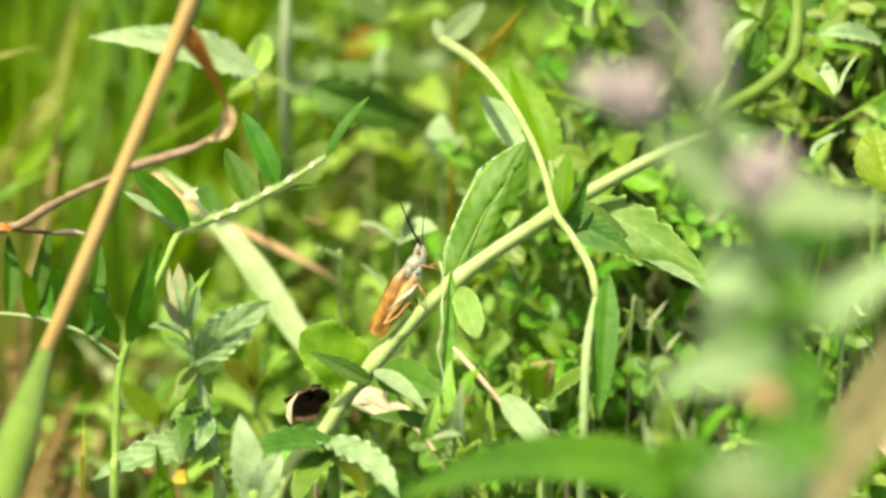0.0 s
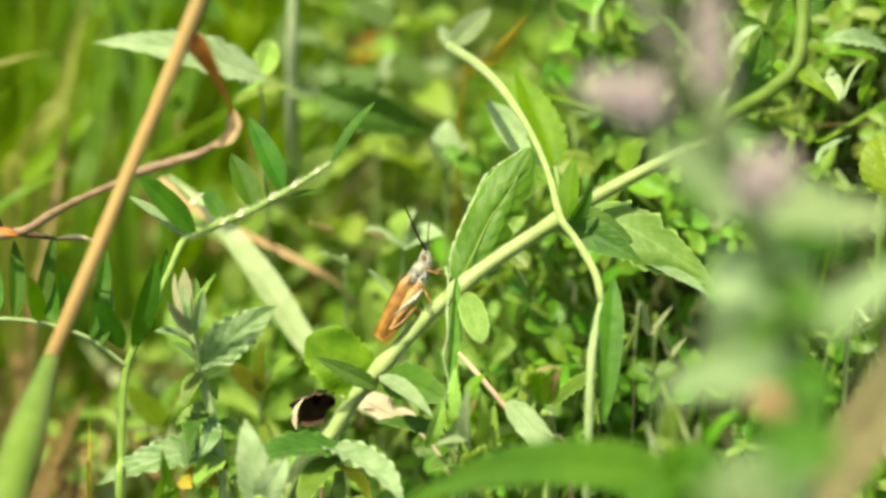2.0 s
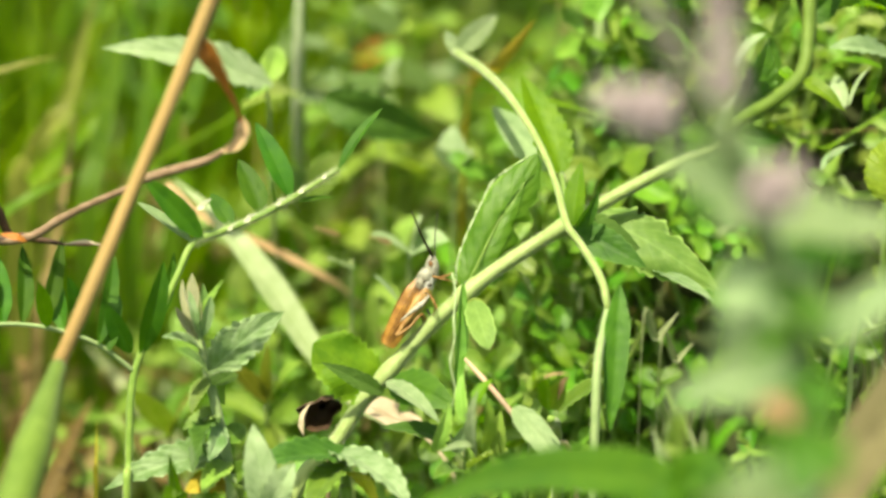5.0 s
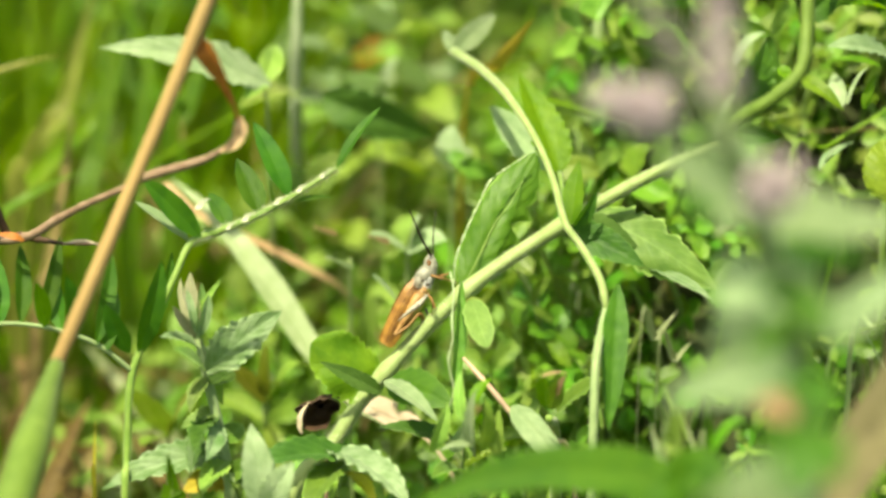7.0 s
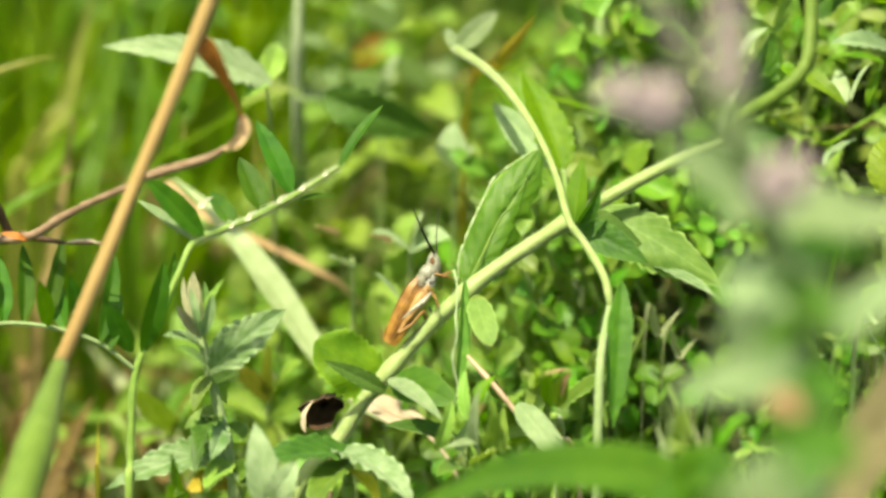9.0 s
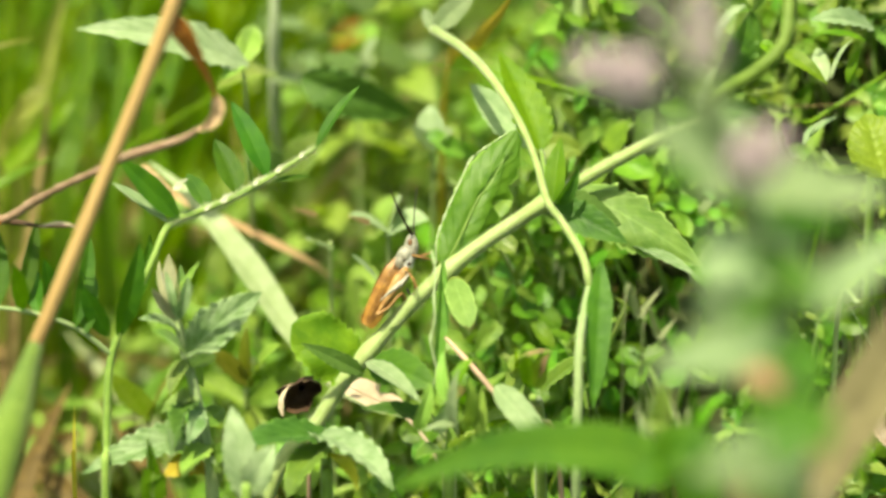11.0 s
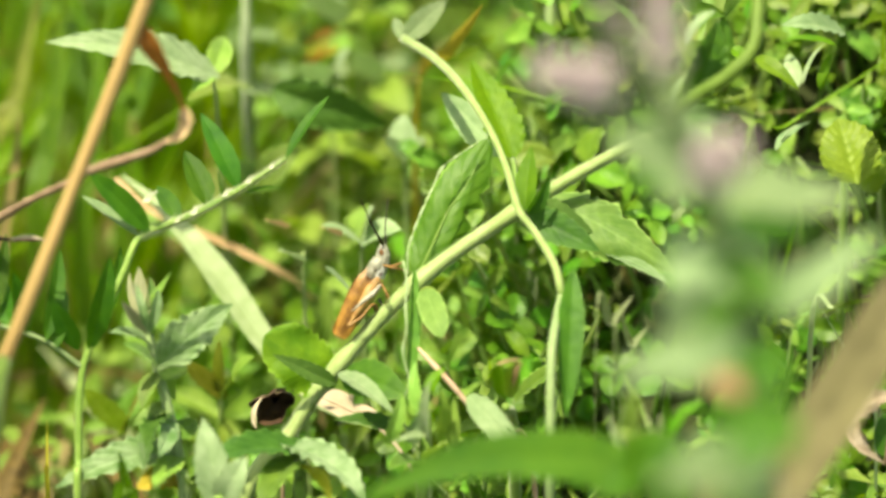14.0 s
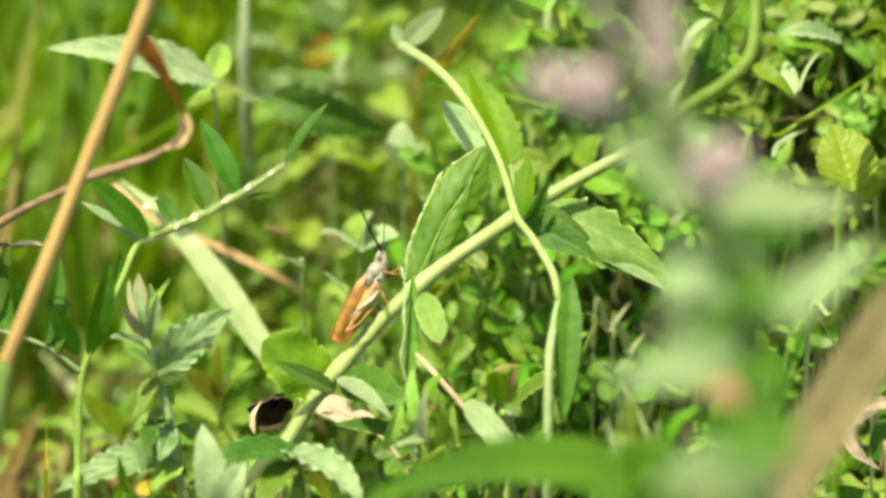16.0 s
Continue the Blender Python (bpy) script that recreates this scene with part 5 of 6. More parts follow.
# ---- mint with a flower bud, low in front ----
def budding_mint():
    at = grounded((-0.0385, -0.0432, 0.1028))
    plant = thing("mint_plant", at, "young grey-green mint with a closed flower bud", "mint plant", "mint plants")
    part("stem", tube([at, (-0.0388, -0.0353, 0.1198), (-0.0397, -0.0294, 0.1324), (-0.0411, -0.0261, 0.1395), (-0.0429, -0.023, 0.1463), (-0.0444, -0.0202, 0.1521), (-0.0454, -0.0186, 0.1557)],
                      [0.0011, 0.0011, 0.001, 0.0009, 0.0008, 0.0007, 0.0006], 60, 10, 0.06, seed=21), STEM_GREY, plant)
    for b, t, w, up, mat in (
        ((-0.0451, -0.02, 0.155), (-0.0462, -0.0155, 0.1647), 0.0030, (-0.1952, -0.8432, 0.5009), BUDLEAF), ((-0.0454, -0.0206, 0.156), (-0.0479, -0.0159, 0.1638), 0.0020, (-0.597, -0.6794, 0.4266), BUDLEAF),
        ((-0.0448, -0.0207, 0.1557), (-0.0443, -0.0162, 0.1631), 0.0024, (0.4834, -0.7477, 0.4553), HAZEL), ((-0.0451, -0.023, 0.1557), (-0.0489, -0.0234, 0.1619), 0.0022, (-0.2914, -0.6281, 0.7215), BUDLEAF),
        ((-0.0445, -0.023, 0.1557), (-0.0427, -0.0216, 0.1633), 0.0024, (0.3885, -0.6691, 0.6335), WOOLLY), ((-0.0449, -0.0237, 0.1566), (-0.0466, -0.0203, 0.1637), 0.0018, (0.0976, -0.802, 0.5893), WOOLLY),
    ):
        leaf("bract", plant, b, t, w, up, mat, 0.08, "pointed woolly bract", profile="lance", rows=16, fold=0.5)
    for b, t, w, up, mat, kw in (
        ((-0.0432, -0.0228, 0.1489), (-0.0299, -0.0219, 0.1603), 0.0080, (0.1506, -0.6491, 0.7457), WOOLLY, dict(teeth=11, fold=0.3, wave=0.18, tooth_depth=0.2)),
        ((-0.0444, -0.0196, 0.1534), (-0.0406, -0.0177, 0.1646), 0.0026, (-0.636, -0.5829, 0.5057), MINT_PALE, dict(teeth=6, fold=0.4)),
        ((-0.0444, -0.0202, 0.1521), (-0.0514, -0.0238, 0.1562), 0.0036, (0, -0.2057, 0.9786), WOOLLY, dict(teeth=6)),
        ((-0.0434, -0.0228, 0.1489), (-0.0488, -0.0292, 0.1565), 0.0036, (0, -0.4715, 0.8819), MINT_PALE, dict(teeth=6)),
        ((-0.0427, -0.023, 0.1463), (-0.0381, -0.0309, 0.1529), 0.0040, (0.424, -0.6342, 0.6466), WOOLLY, dict(teeth=7)),
        ((-0.0414, -0.0253, 0.1413), (-0.0456, -0.0383, 0.1369), 0.0056, (-0.5051, -0.6043, 0.6162), DEEP, dict(teeth=8, fold=0.5, wave=0.12)),
        ((-0.0417, -0.025, 0.1418), (-0.0479, -0.0263, 0.1391), 0.0040, (-0.212, -0.2628, 0.9413), MINT_GREY, dict(teeth=7, fold=0.3, wave=0.1)),
        ((-0.0405, -0.0262, 0.1369), (-0.0372, -0.0169, 0.1355), 0.0042, (0.2063, -0.7105, 0.6727), MINT, dict(teeth=6)),
        ((-0.0401, -0.0293, 0.1302), (-0.0474, -0.0354, 0.1315), 0.0060, (0, -0.4715, 0.8819), YELLOW, dict(teeth=6)),
        ((-0.0402, -0.0277, 0.1337), (-0.0373, -0.036, 0.1302), 0.0036, (0.5051, -0.6043, 0.6162), MINT, dict(teeth=6)),
        ((-0.0429, -0.0225, 0.1472), (-0.0406, -0.0199, 0.1409), 0.0034, (0.199, -0.6434, 0.7392), MINT_PALE, dict(teeth=6)),
        ((-0.0434, -0.0232, 0.1481), (-0.0461, -0.0295, 0.144), 0.0034, (-0.3885, -0.6691, 0.6335), MINT_GREY, dict(teeth=6)),
        ((-0.0411, -0.0268, 0.1404), (-0.043, -0.0366, 0.1383), 0.0040, (0.3094, -0.7541, 0.5793), WOOLLY, dict(teeth=7, wave=0.15)),
        ((-0.0399, -0.0295, 0.1346), (-0.0439, -0.04, 0.1334), 0.0048, (-0.199, -0.6434, 0.7392), MINT_PALE, dict(teeth=7, wave=0.1)),
        ((-0.0396, -0.0307, 0.1319), (-0.0348, -0.0331, 0.1364), 0.0040, (0.199, -0.6434, 0.7392), MINT, dict(teeth=7)),
        ((-0.0407, -0.0282, 0.1351), (-0.0617, -0.0307, 0.1297), 0.0075, (0.1003, -0.406, 0.9083), WOOLLY, dict(teeth=14, fold=0.25)),
    ):
        leaf("leaf", plant, b, t, w, up, mat, 0.12, cols=12, ripple=0.2, **kw)
    return plant


budding_mint()


def low_mint(name_label, at, stem, leaves, rad=0.0011, mat_stem=None):
    """A low mint shoot: stem path and a row of (base, tip, width, up, material, teeth)."""
    plant = thing("mint_shoot", at, name_label, "mint plant", "mint plants")
    part("stem", tube([at] + stem, [rad] * len(stem) + [rad * 0.6], 50, 9, 0.05, seed=len(leaves)), mat_stem or STEM_GREEN, plant)
    for k, (b, t, w, up, mat, teeth) in enumerate(leaves):
        leaf("leaf", plant, b, t, w, up, mat, 0.12, teeth=teeth, cols=12, ripple=0.16, fold=0.28, wave=0.06, seed=k * 13 + len(leaves))
    return plant


low_mint("low green mint shoot with spreading toothed leaves", grounded((-0.0192, -0.0432, 0.1028)), [(-0.019, -0.0353, 0.1198), (-0.0192, -0.0311, 0.1288), (-0.019, -0.0282, 0.1351)], [
    ((-0.0172, -0.0292, 0.1353), (-0.0373, -0.0409, 0.1385), 0.0070, (-0.1005, -0.3403, 0.9349), DEEP, 13),
    ((-0.0216, -0.0287, 0.1362), (-0.0074, -0.049, 0.1354), 0.0082, (0.3094, -0.2557, 0.9159), WOOLLY, 10),
    ((-0.0192, -0.0292, 0.1328), (-0.0136, -0.041, 0.1313), 0.0040, (0.5025, -0.4252, 0.7528), YELLOW, 6),
    ((-0.0182, -0.0286, 0.1342), (-0.0257, -0.0461, 0.1322), 0.0070, (-0.3094, -0.3928, 0.866), MINT, 8),
])
low_mint("pale broad mint leaf shoot near the soil", grounded((-0.0324, -0.0599, 0.1121)), [(-0.0324, -0.0537, 0.1252), (-0.0322, -0.0492, 0.1349)], [
    ((-0.0319, -0.0496, 0.134), (-0.0349, -0.0427, 0.1488), 0.0066, (-0.1009, -0.564, 0.8196), HAIRY, 10),
    ((-0.0324, -0.0492, 0.1349), (-0.0275, -0.0473, 0.1437), 0.0060, (0.1009, -0.564, 0.8196), HAIRY, 8),
])
low_mint("upright mint shoot with folded pale leaves", grounded((0.0016, -0.0344, 0.0979)), [(0.0021, -0.0264, 0.1151),(0.0024, -0.0217, 0.1251),(0.0028, -0.0189, 0.1312),(0.0032, -0.0164, 0.1366)], [
((0.0037, -0.0414, 0.142), (0.0039, -0.0419, 0.1551), 0.0030, (-0.636, -0.584, 0.504), MINT_FUR, 8),
((0.0035, -0.0413, 0.1519), (0.0067, -0.0375, 0.1551), 0.0030, (-0.503, -0.426, 0.752), GLEAM, 5),
((0.0049, -0.0412, 0.1426), (0.0053, -0.0406, 0.1532), 0.0034, (0.636, -0.583, 0.506), HERBLEAF, 6),
((0.0076, -0.0396, 0.1411), (0.008, -0.038, 0.1493), 0.0034, (-0.302, -0.693, 0.655), MINT_PALE, 6),
((0.0017, -0.0354, 0.1456), (0.0015, -0.0298, 0.1527), 0.0026, (-0.505, -0.605, 0.615), MINT_PALE, 6),
((-0.0038, -0.0412, 0.1425), (-0.001, -0.0375, 0.1504), 0.0032, (0.505, -0.604, 0.616), MINT_PALE, 7),
((0.0033, -0.0425, 0.1444), (-0.0026, -0.0447, 0.1444), 0.0020, (-0.001, -0.206, 0.978), MINT_FUR, 5),
((-0.0002, -0.0412, 0.1425), (0.0023, -0.0407, 0.1483), 0.0030, (0.408, -0.568, 0.715), MINT_FUR, 6),
    ((0.0026, -0.021, 0.1292), (0.0095, -0.0278, 0.136), 0.0050, (0.1961, -0.2017, 0.9596), MINT_PALE, 7),
    ((0.0022, -0.0214, 0.1283), (-0.0038, -0.0343, 0.1338), 0.0046, (0, -0.342, 0.9397), MINT, 7),
    ((0.0016, -0.0179, 0.131), (-0.0133, -0.0215, 0.1375), 0.0046, (0, -0.342, 0.9397), DEEP, 8),
    ((0.0022, -0.0188, 0.1292), (-0.0014, -0.0259, 0.14), 0.0034, (-0.5051, -0.6043, 0.6162), MINT_PALE, 6),
])
low_mint("reddish stem with a broad pale leaf", grounded((0.0241, -0.0095, 0.1015)), [(0.0215, -0.02, 0.1265),(0.0157, -0.0265, 0.1362),(0.0112, -0.0291, 0.1425),(0.009, -0.0288, 0.1453),(0.0069, -0.0278, 0.1477),(0.0047, -0.0258, 0.1495),(0.0018, -0.0218, 0.1511)], [
    ((0.0103, -0.0289, 0.1452), (0.0224, -0.0406, 0.1343), 0.0050, (-0.208, -0.534, 0.82), MINT_FUR, 0),
    ((0.0087, -0.0056, 0.1338), (0.0061, -0.0087, 0.1414), 0.0040, (-0.3904, -0.5014, 0.7722), MINT, 6),
], 0.00048, REDSTEM)
low_mint("small yellowing leaves with brown rims", grounded((0.019, -0.006, 0.0996)), [(0.0183, -0.0188, 0.1291),(0.0167, -0.0333, 0.1452)], [
    ((0.016, -0.038, 0.1495), (0.0161, -0.0409, 0.1573), 0.0042, (-0.304, -0.52, 0.798), GLEAM, 4),
    ((0.0168, -0.038, 0.1493), (0.0188, -0.0409, 0.1574), 0.0036, (0.1, -0.565, 0.819), HERBLEAF, 4),
    ((0.0177, -0.0391, 0.1518), (0.0196, -0.0427, 0.1583), 0.0018, (-0.101, -0.565, 0.819), WITHERED, 3),
    ((0.0151, -0.0429, 0.1578), (0.0198, -0.0426, 0.1585), 0.0007, (-0.001, -0.343, 0.939), WITHERED, 3),
    ((0.0188, 0.0028, 0.1282), (0.0275, 0.0001, 0.1366), 0.0045, (0.198, -0.3352, 0.9211), MINT, 6),
])

# ---- shoots behind ----
low_mint("pale mint shoot standing behind the straw", grounded((-0.0322, 0.1102, 0.0887)), [(-0.0318, 0.1823, 0.0778), (-0.0308, 0.1178, 0.1287), (-0.0307, 0.1065, 0.1519), (-0.0303, 0.1094, 0.1698)], [
    ((-0.0252, 0.0867, 0.1542), (-0.0032, 0.0881, 0.1453), 0.0095, (0.001, -0.972, 0.236), DEEP, 10),
    ((-0.0311, 0.1038, 0.146), (-0.0214, 0.1214, 0.1365), 0.0040, (0, -0.587, 0.8096), MINT_FUR, 6),
    ((-0.0305, 0.0932, 0.1516), (-0.0412, 0.0755, 0.1563), 0.0060, (0.0995, -0.2047, 0.9738), MINT_PALE, 8),
    ((-0.0288, 0.0849, 0.1338), (-0.0201, 0.0904, 0.1409), 0.0070, (0.0995, -0.4691, 0.8775), MINT, 8),
    ((-0.0288, 0.0849, 0.1338), (-0.0365, 0.089, 0.1379), 0.0070, (0.0995, -0.4691, 0.8775), MINT, 8),
], 0.0012, PALE_STEM)
for px, lab in ((0.0, "pale mint shoot far behind the arching stem"), (0.011, "second pale mint shoot far behind the arching stem")):
    s = np.array((px, px * 1.5, 0.0))
    low_mint(lab, grounded(tuple(np.array((-0.0216, 0.1596, 0.1)) + s)), [tuple(np.array(q) + s) for q in ((-0.021, 0.165, 0.1117), (-0.0216, 0.1715, 0.1255), (-0.0222, 0.1779, 0.1394))], [
        (tuple(np.array(q) + s), tuple(np.array(t) + s), w, up, mat, 8) for q, t, w, up, mat in (
            ((-0.0216, 0.1692, 0.1252), (-0.0328, 0.1545, 0.1365), 0.0075, (-0.1005, -0.3403, 0.9349), MINT_FUR), ((-0.0216, 0.1692, 0.1252), (-0.0097, 0.1536, 0.1344), 0.0075, (0.1005, -0.3403, 0.9349), MINT_PALE),
            ((-0.0218, 0.1726, 0.1327), (-0.0293, 0.1579, 0.1438), 0.0070, (-0.1005, -0.3403, 0.9349), MINT_PALE), ((-0.0218, 0.1726, 0.1327), (-0.012, 0.1575, 0.1427), 0.0070, (0.1005, -0.3403, 0.9349), MINT_FUR),
            ((-0.0211, 0.1647, 0.1157), (-0.0316, 0.1477, 0.1218), 0.0080, (-0.1005, -0.3403, 0.9349), MINT_PALE), ((-0.0211, 0.1647, 0.1157), (-0.0109, 0.1487, 0.1239), 0.0075, (0.1005, -0.3403, 0.9349), MINT_FUR))], 0.0011)
low_mint("mint shoot with long pale leaf behind the straw", grounded((-0.0347, 0.0516, 0.1523), 0.0, 0.06), [(-0.0347, 0.063, 0.1531), (-0.0354, 0.0592, 0.1686)], [
    ((-0.0342, 0.0591, 0.1684), (-0.0656, 0.0528, 0.1786), 0.0085, (0.1009, -0.564, 0.8196), HAIRY, 14),
    ((-0.0354, 0.0592, 0.1686), (-0.039, 0.0533, 0.1679), 0.0034, (0.0995, -0.4691, 0.8775), MINT_PALE, 5),
    ((-0.0354, 0.0594, 0.1691), (-0.0334, 0.0715, 0.1714), 0.0050, (0.303, -0.519, 0.7993), MINT_PALE, 5),
], 0.0004, STEM)
low_mint("tall pale stem behind the arching shoot", grounded((0.0264, 0.058, 0.1188)), [(0.0266, 0.0644, 0.1325), (0.0264, 0.0721, 0.149), (0.0275, 0.0807, 0.1675), (0.028, 0.0862, 0.1792)], [
    ((0.0241, 0.0784, 0.1624), (0.0349, 0.0716, 0.1716), 0.0040, (0, -0.2057, 0.9786), MINT_PALE, 7),
    ((0.0271, 0.078, 0.1617), (0.0241, 0.0784, 0.1624), 0.0018, (0, -0.2057, 0.9786), MINT_PALE, 3),
    ((0.0275, 0.0807, 0.1675), (0.0372, 0.0826, 0.1714), 0.0060, (0, -0.2057, 0.9786), AGED, 7),
], 0.0010, STEM_GREY)
low_mint("nodding mint shoot with a folded leaf by the clover", grounded((0.1109, -0.0073, 0.1679)), [(0.1084, -0.0014, 0.1924), (0.0901, 0.0052, 0.2185), (0.0703, 0.0062, 0.2254), (0.0616, -0.0146, 0.2233),(0.0601, -0.0244, 0.214),(0.0589, -0.0289, 0.2091),(0.0546, -0.0308, 0.205),(0.0488, -0.0305, 0.2009),(0.0453, -0.0293, 0.1965)], [
((0.0485, -0.0186, 0.1957), (0.0542, -0.0093, 0.2064), 0.0078, (0.567, -0.746, 0.348), LUSH, 9),
# silvery leaf added as the sunlit upper edge of the folded leaf
((0.0483, -0.0184, 0.2056), (0.0534, -0.0178, 0.2116), 0.0040, (-0.391, -0.113, 0.913), HAIRY, 5),
((0.0449, -0.0293, 0.1964), (0.0488, -0.0221, 0.2025), 0.0022, (-0.61, -0.339, 0.716), MINT_FUR, 6),
((0.0472, -0.025, 0.1962), (0.0566, -0.0219, 0.1933), 0.0036, (0.1, -0.939, 0.328), LUSH, 7),
((0.0459, -0.0258, 0.1946), (0.0513, -0.0315, 0.1918), 0.0040, (-0.304, -0.117, 0.945), MINT_FUR, 7),
((0.0604, -0.0084, 0.2105), (0.0676, -0.0013, 0.2139), 0.0060, (0.196, -0.926, 0.324), LUSH, 7),
((0.0613, -0.0046, 0.2093), (0.0781, 0.0049, 0.2058), 0.0050, (-0.209, -0.12, 0.971), GLEAM, 7),
], 0.0012, STEM_DEEP)
low_mint("round yellow-green leaves on the bank", grounded((0.0798, 0.0417, 0.143)), [(0.08, 0.0389, 0.1489), (0.0794, 0.0411, 0.1536)], [
    ((0.0805, 0.0143, 0.1645), (0.0776, 0.0238, 0.1731), 0.0118, (-0.15, -0.272, 0.95), CRINKLED, 9),
    ((0.0817, 0.0184, 0.1615), (0.0858, 0.0202, 0.1654), 0.0080, (-0.104, -0.442, 0.891), CRINKLED, 9),
    ((0.0794, 0.0339, 0.1853), (0.0675, 0.0272, 0.1899), 0.0052, (-0.202, -0.498, 0.843), MINT_FUR, 0),
    ((0.0783, 0.0386, 0.1811), (0.0678, 0.0388, 0.1817), 0.0022, (-0.209, -0.12, 0.971), GLEAM, 0),
    # next two: white glints on the bank, given as pale leaf colour
    ((0.0711, 0.0354, 0.1743), (0.0699, 0.0417, 0.1784), 0.0034, (-0.304, -0.117, 0.945), HAIRY, 0),
    ((0.0713, 0.0246, 0.1795), (0.0752, 0.0276, 0.186), 0.0014, (-0.503, -0.159, 0.849), HAIRY, 0),
    ((0.063, 0.0286, 0.1833), (0.0705, 0.0223, 0.1794), 0.0030, (-0.0, -0.657, 0.754), GRASS_GREEN, 0),
    ((0.0674, 0.0221, 0.1694), (0.0706, 0.0197, 0.1736), 0.0018, (-0.304, -0.117, 0.945), HAIRY, 0),
    ((0.0663, 0.0215, 0.1681), (0.0728, 0.0254, 0.1718), 0.0026, (-0.304, -0.117, 0.945), MINT_FUR, 0),
    ((0.0589, 0.0293, 0.1848), (0.062, 0.028, 0.182), 0.0026, (-0.0, -0.588, 0.809), GRASS_GREEN, 0),
    ((0.0747, 0.0278, 0.177), (0.0771, 0.0325, 0.1823), 0.0022, (-0.304, -0.52, 0.798), GLEAM, 0),
], 0.0008)


# ---- pale soft leaves standing in the far grass ----
def far_herb(foot, leaves, label):
    at = grounded(foot)
    plant = thing("herb_plant", at, label, "herb", "pale herbs in the far grass")
    part("stem", tube([at, foot, leaves[0][0]], [0.0004, 0.0004, 0.0004], 20, 8), STEM, plant)
    for b, t, w, mat in leaves:
        leaf("leaf", plant, b, t, w, (-0.3424, -0.2219, 0.913), mat, 0.1, teeth=7, cols=8, fold=0.15, ripple=0.05)
    return plant


far_herb((-0.0176, 0.1581, 0.1014), [((-0.0173, 0.1486, 0.1285), (-0.0263, 0.1409, 0.1355), 0.0065, MINT_FUR), ((-0.0173, 0.1486, 0.1285), (-0.0103, 0.1404, 0.1345), 0.0070, MINT_FUR), ((-0.0173, 0.1457, 0.1222), (-0.0263, 0.1375, 0.1283), 0.0060, MINT_PALE),
                           ((-0.0173, 0.1442, 0.1191), (-0.008, 0.1331, 0.119), 0.0075, HERBLEAF), ((-0.0173, 0.1432, 0.117), (-0.0228, 0.1317, 0.1159), 0.0070, HERBLEAF)], "pale soft-leaved herb in the far grass")
far_herb((-0.0058, 0.1475, 0.1024), [((-0.0058, 0.1486, 0.1285), (0.0011, 0.1365, 0.1262), 0.0075, HERBLEAF), ((-0.0058, 0.1486, 0.1285), (-0.0114, 0.1423, 0.1386), 0.0075, MINT_FUR), ((-0.0055, 0.1322, 0.1169), (-0.0125, 0.1245, 0.1241), 0.0065, HERBLEAF),
                           ((-0.0057, 0.1341, 0.121), (0.0045, 0.1235, 0.122), 0.0075, MINT_PALE), ((-0.0055, 0.1312, 0.1148), (0, 0.1206, 0.1159), 0.0060, HERBLEAF)], "light green herb behind the insect")
far_herb((-0.0162, 0.2318, 0.094), [((-0.0147, 0.2191, 0.1141), (-0.0218, 0.2114, 0.1212), 0.0085, MINT_FUR), ((-0.0147, 0.2186, 0.113), (-0.0073, 0.2109, 0.1201), 0.0085, HERBLEAF), ((-0.0153, 0.2171, 0.1096), (-0.0085, 0.2058, 0.1091), 0.0080, MINT_PALE)],
         "pale herb far back in the grass")
far_herb((-0.0421, 0.189, 0.0967), [((-0.0411, 0.1899, 0.1224), (-0.0461, 0.1827, 0.1305), 0.0080, HERBLEAF), ((-0.0411, 0.1899, 0.1224), (-0.0343, 0.1782, 0.1209), 0.0080, MINT_FUR), ((-0.0411, 0.1874, 0.117), (-0.0367, 0.1747, 0.1134), 0.0070, HERBLEAF)],
         "light green herb behind the dry stalk")
far_herb((-0.033, 0.2083, 0.0908), [((-0.0297, 0.2083, 0.1146), (-0.037, 0.1919, 0.1267), 0.0085, MINT_FUR), ((-0.0297, 0.2083, 0.1146), (-0.0227, 0.1884, 0.1191), 0.0085, HERBLEAF), ((-0.0297, 0.2058, 0.1091), (-0.0239, 0.1854, 0.1126), 0.0080, MINT_FUR), ((-0.0303, 0.2037, 0.1047), (-0.037, 0.1864, 0.1148), 0.0080, HERBLEAF)],
         "pale soft-leaved herb behind the tall stem")
far_herb((-0.0037, 0.2083, 0.0908), [((-0.0061, 0.2083, 0.1146), (-0.0012, 0.1924, 0.1278), 0.0085, HERBLEAF), ((-0.0061, 0.2078, 0.1135), (-0.0143, 0.1899, 0.1224), 0.0080, MINT_PALE), ((-0.0055, 0.2053, 0.108), (0.0012, 0.1864, 0.1148), 0.0080, MINT_FUR)],
         "light green herb far back under the arch")
far_herb((-0.0219, 0.133, 0.0951), [((-0.0217, 0.1273, 0.1065), (-0.0283, 0.1187, 0.1118), 0.0070, HERBLEAF), ((-0.0217, 0.1278, 0.1076), (-0.0159, 0.1163, 0.1066), 0.0070, HERBLEAF), ((-0.0211, 0.1254, 0.1024), (-0.0283, 0.1149, 0.1035), 0.0070, MINT_PALE)],
         "light green low herb behind the vetch")
far_herb((-0.0085, 0.0526, 0.1283), [((-0.0084, 0.0469, 0.1398), (-0.0158, 0.0437, 0.1449), 0.0050, MINT_FUR), ((-0.0082, 0.0471, 0.1403), (-0.001, 0.0433, 0.1439), 0.0070, HAIRY), ((-0.0078, 0.0475, 0.1411), (-0.0059, 0.0451, 0.1478), 0.0065, HAIRY), ((-0.0101, 0.0338, 0.1354), (-0.0153, 0.0315, 0.1424), 0.0034, MINT_FUR)],
         "pale broad-leaved herb behind the insect")
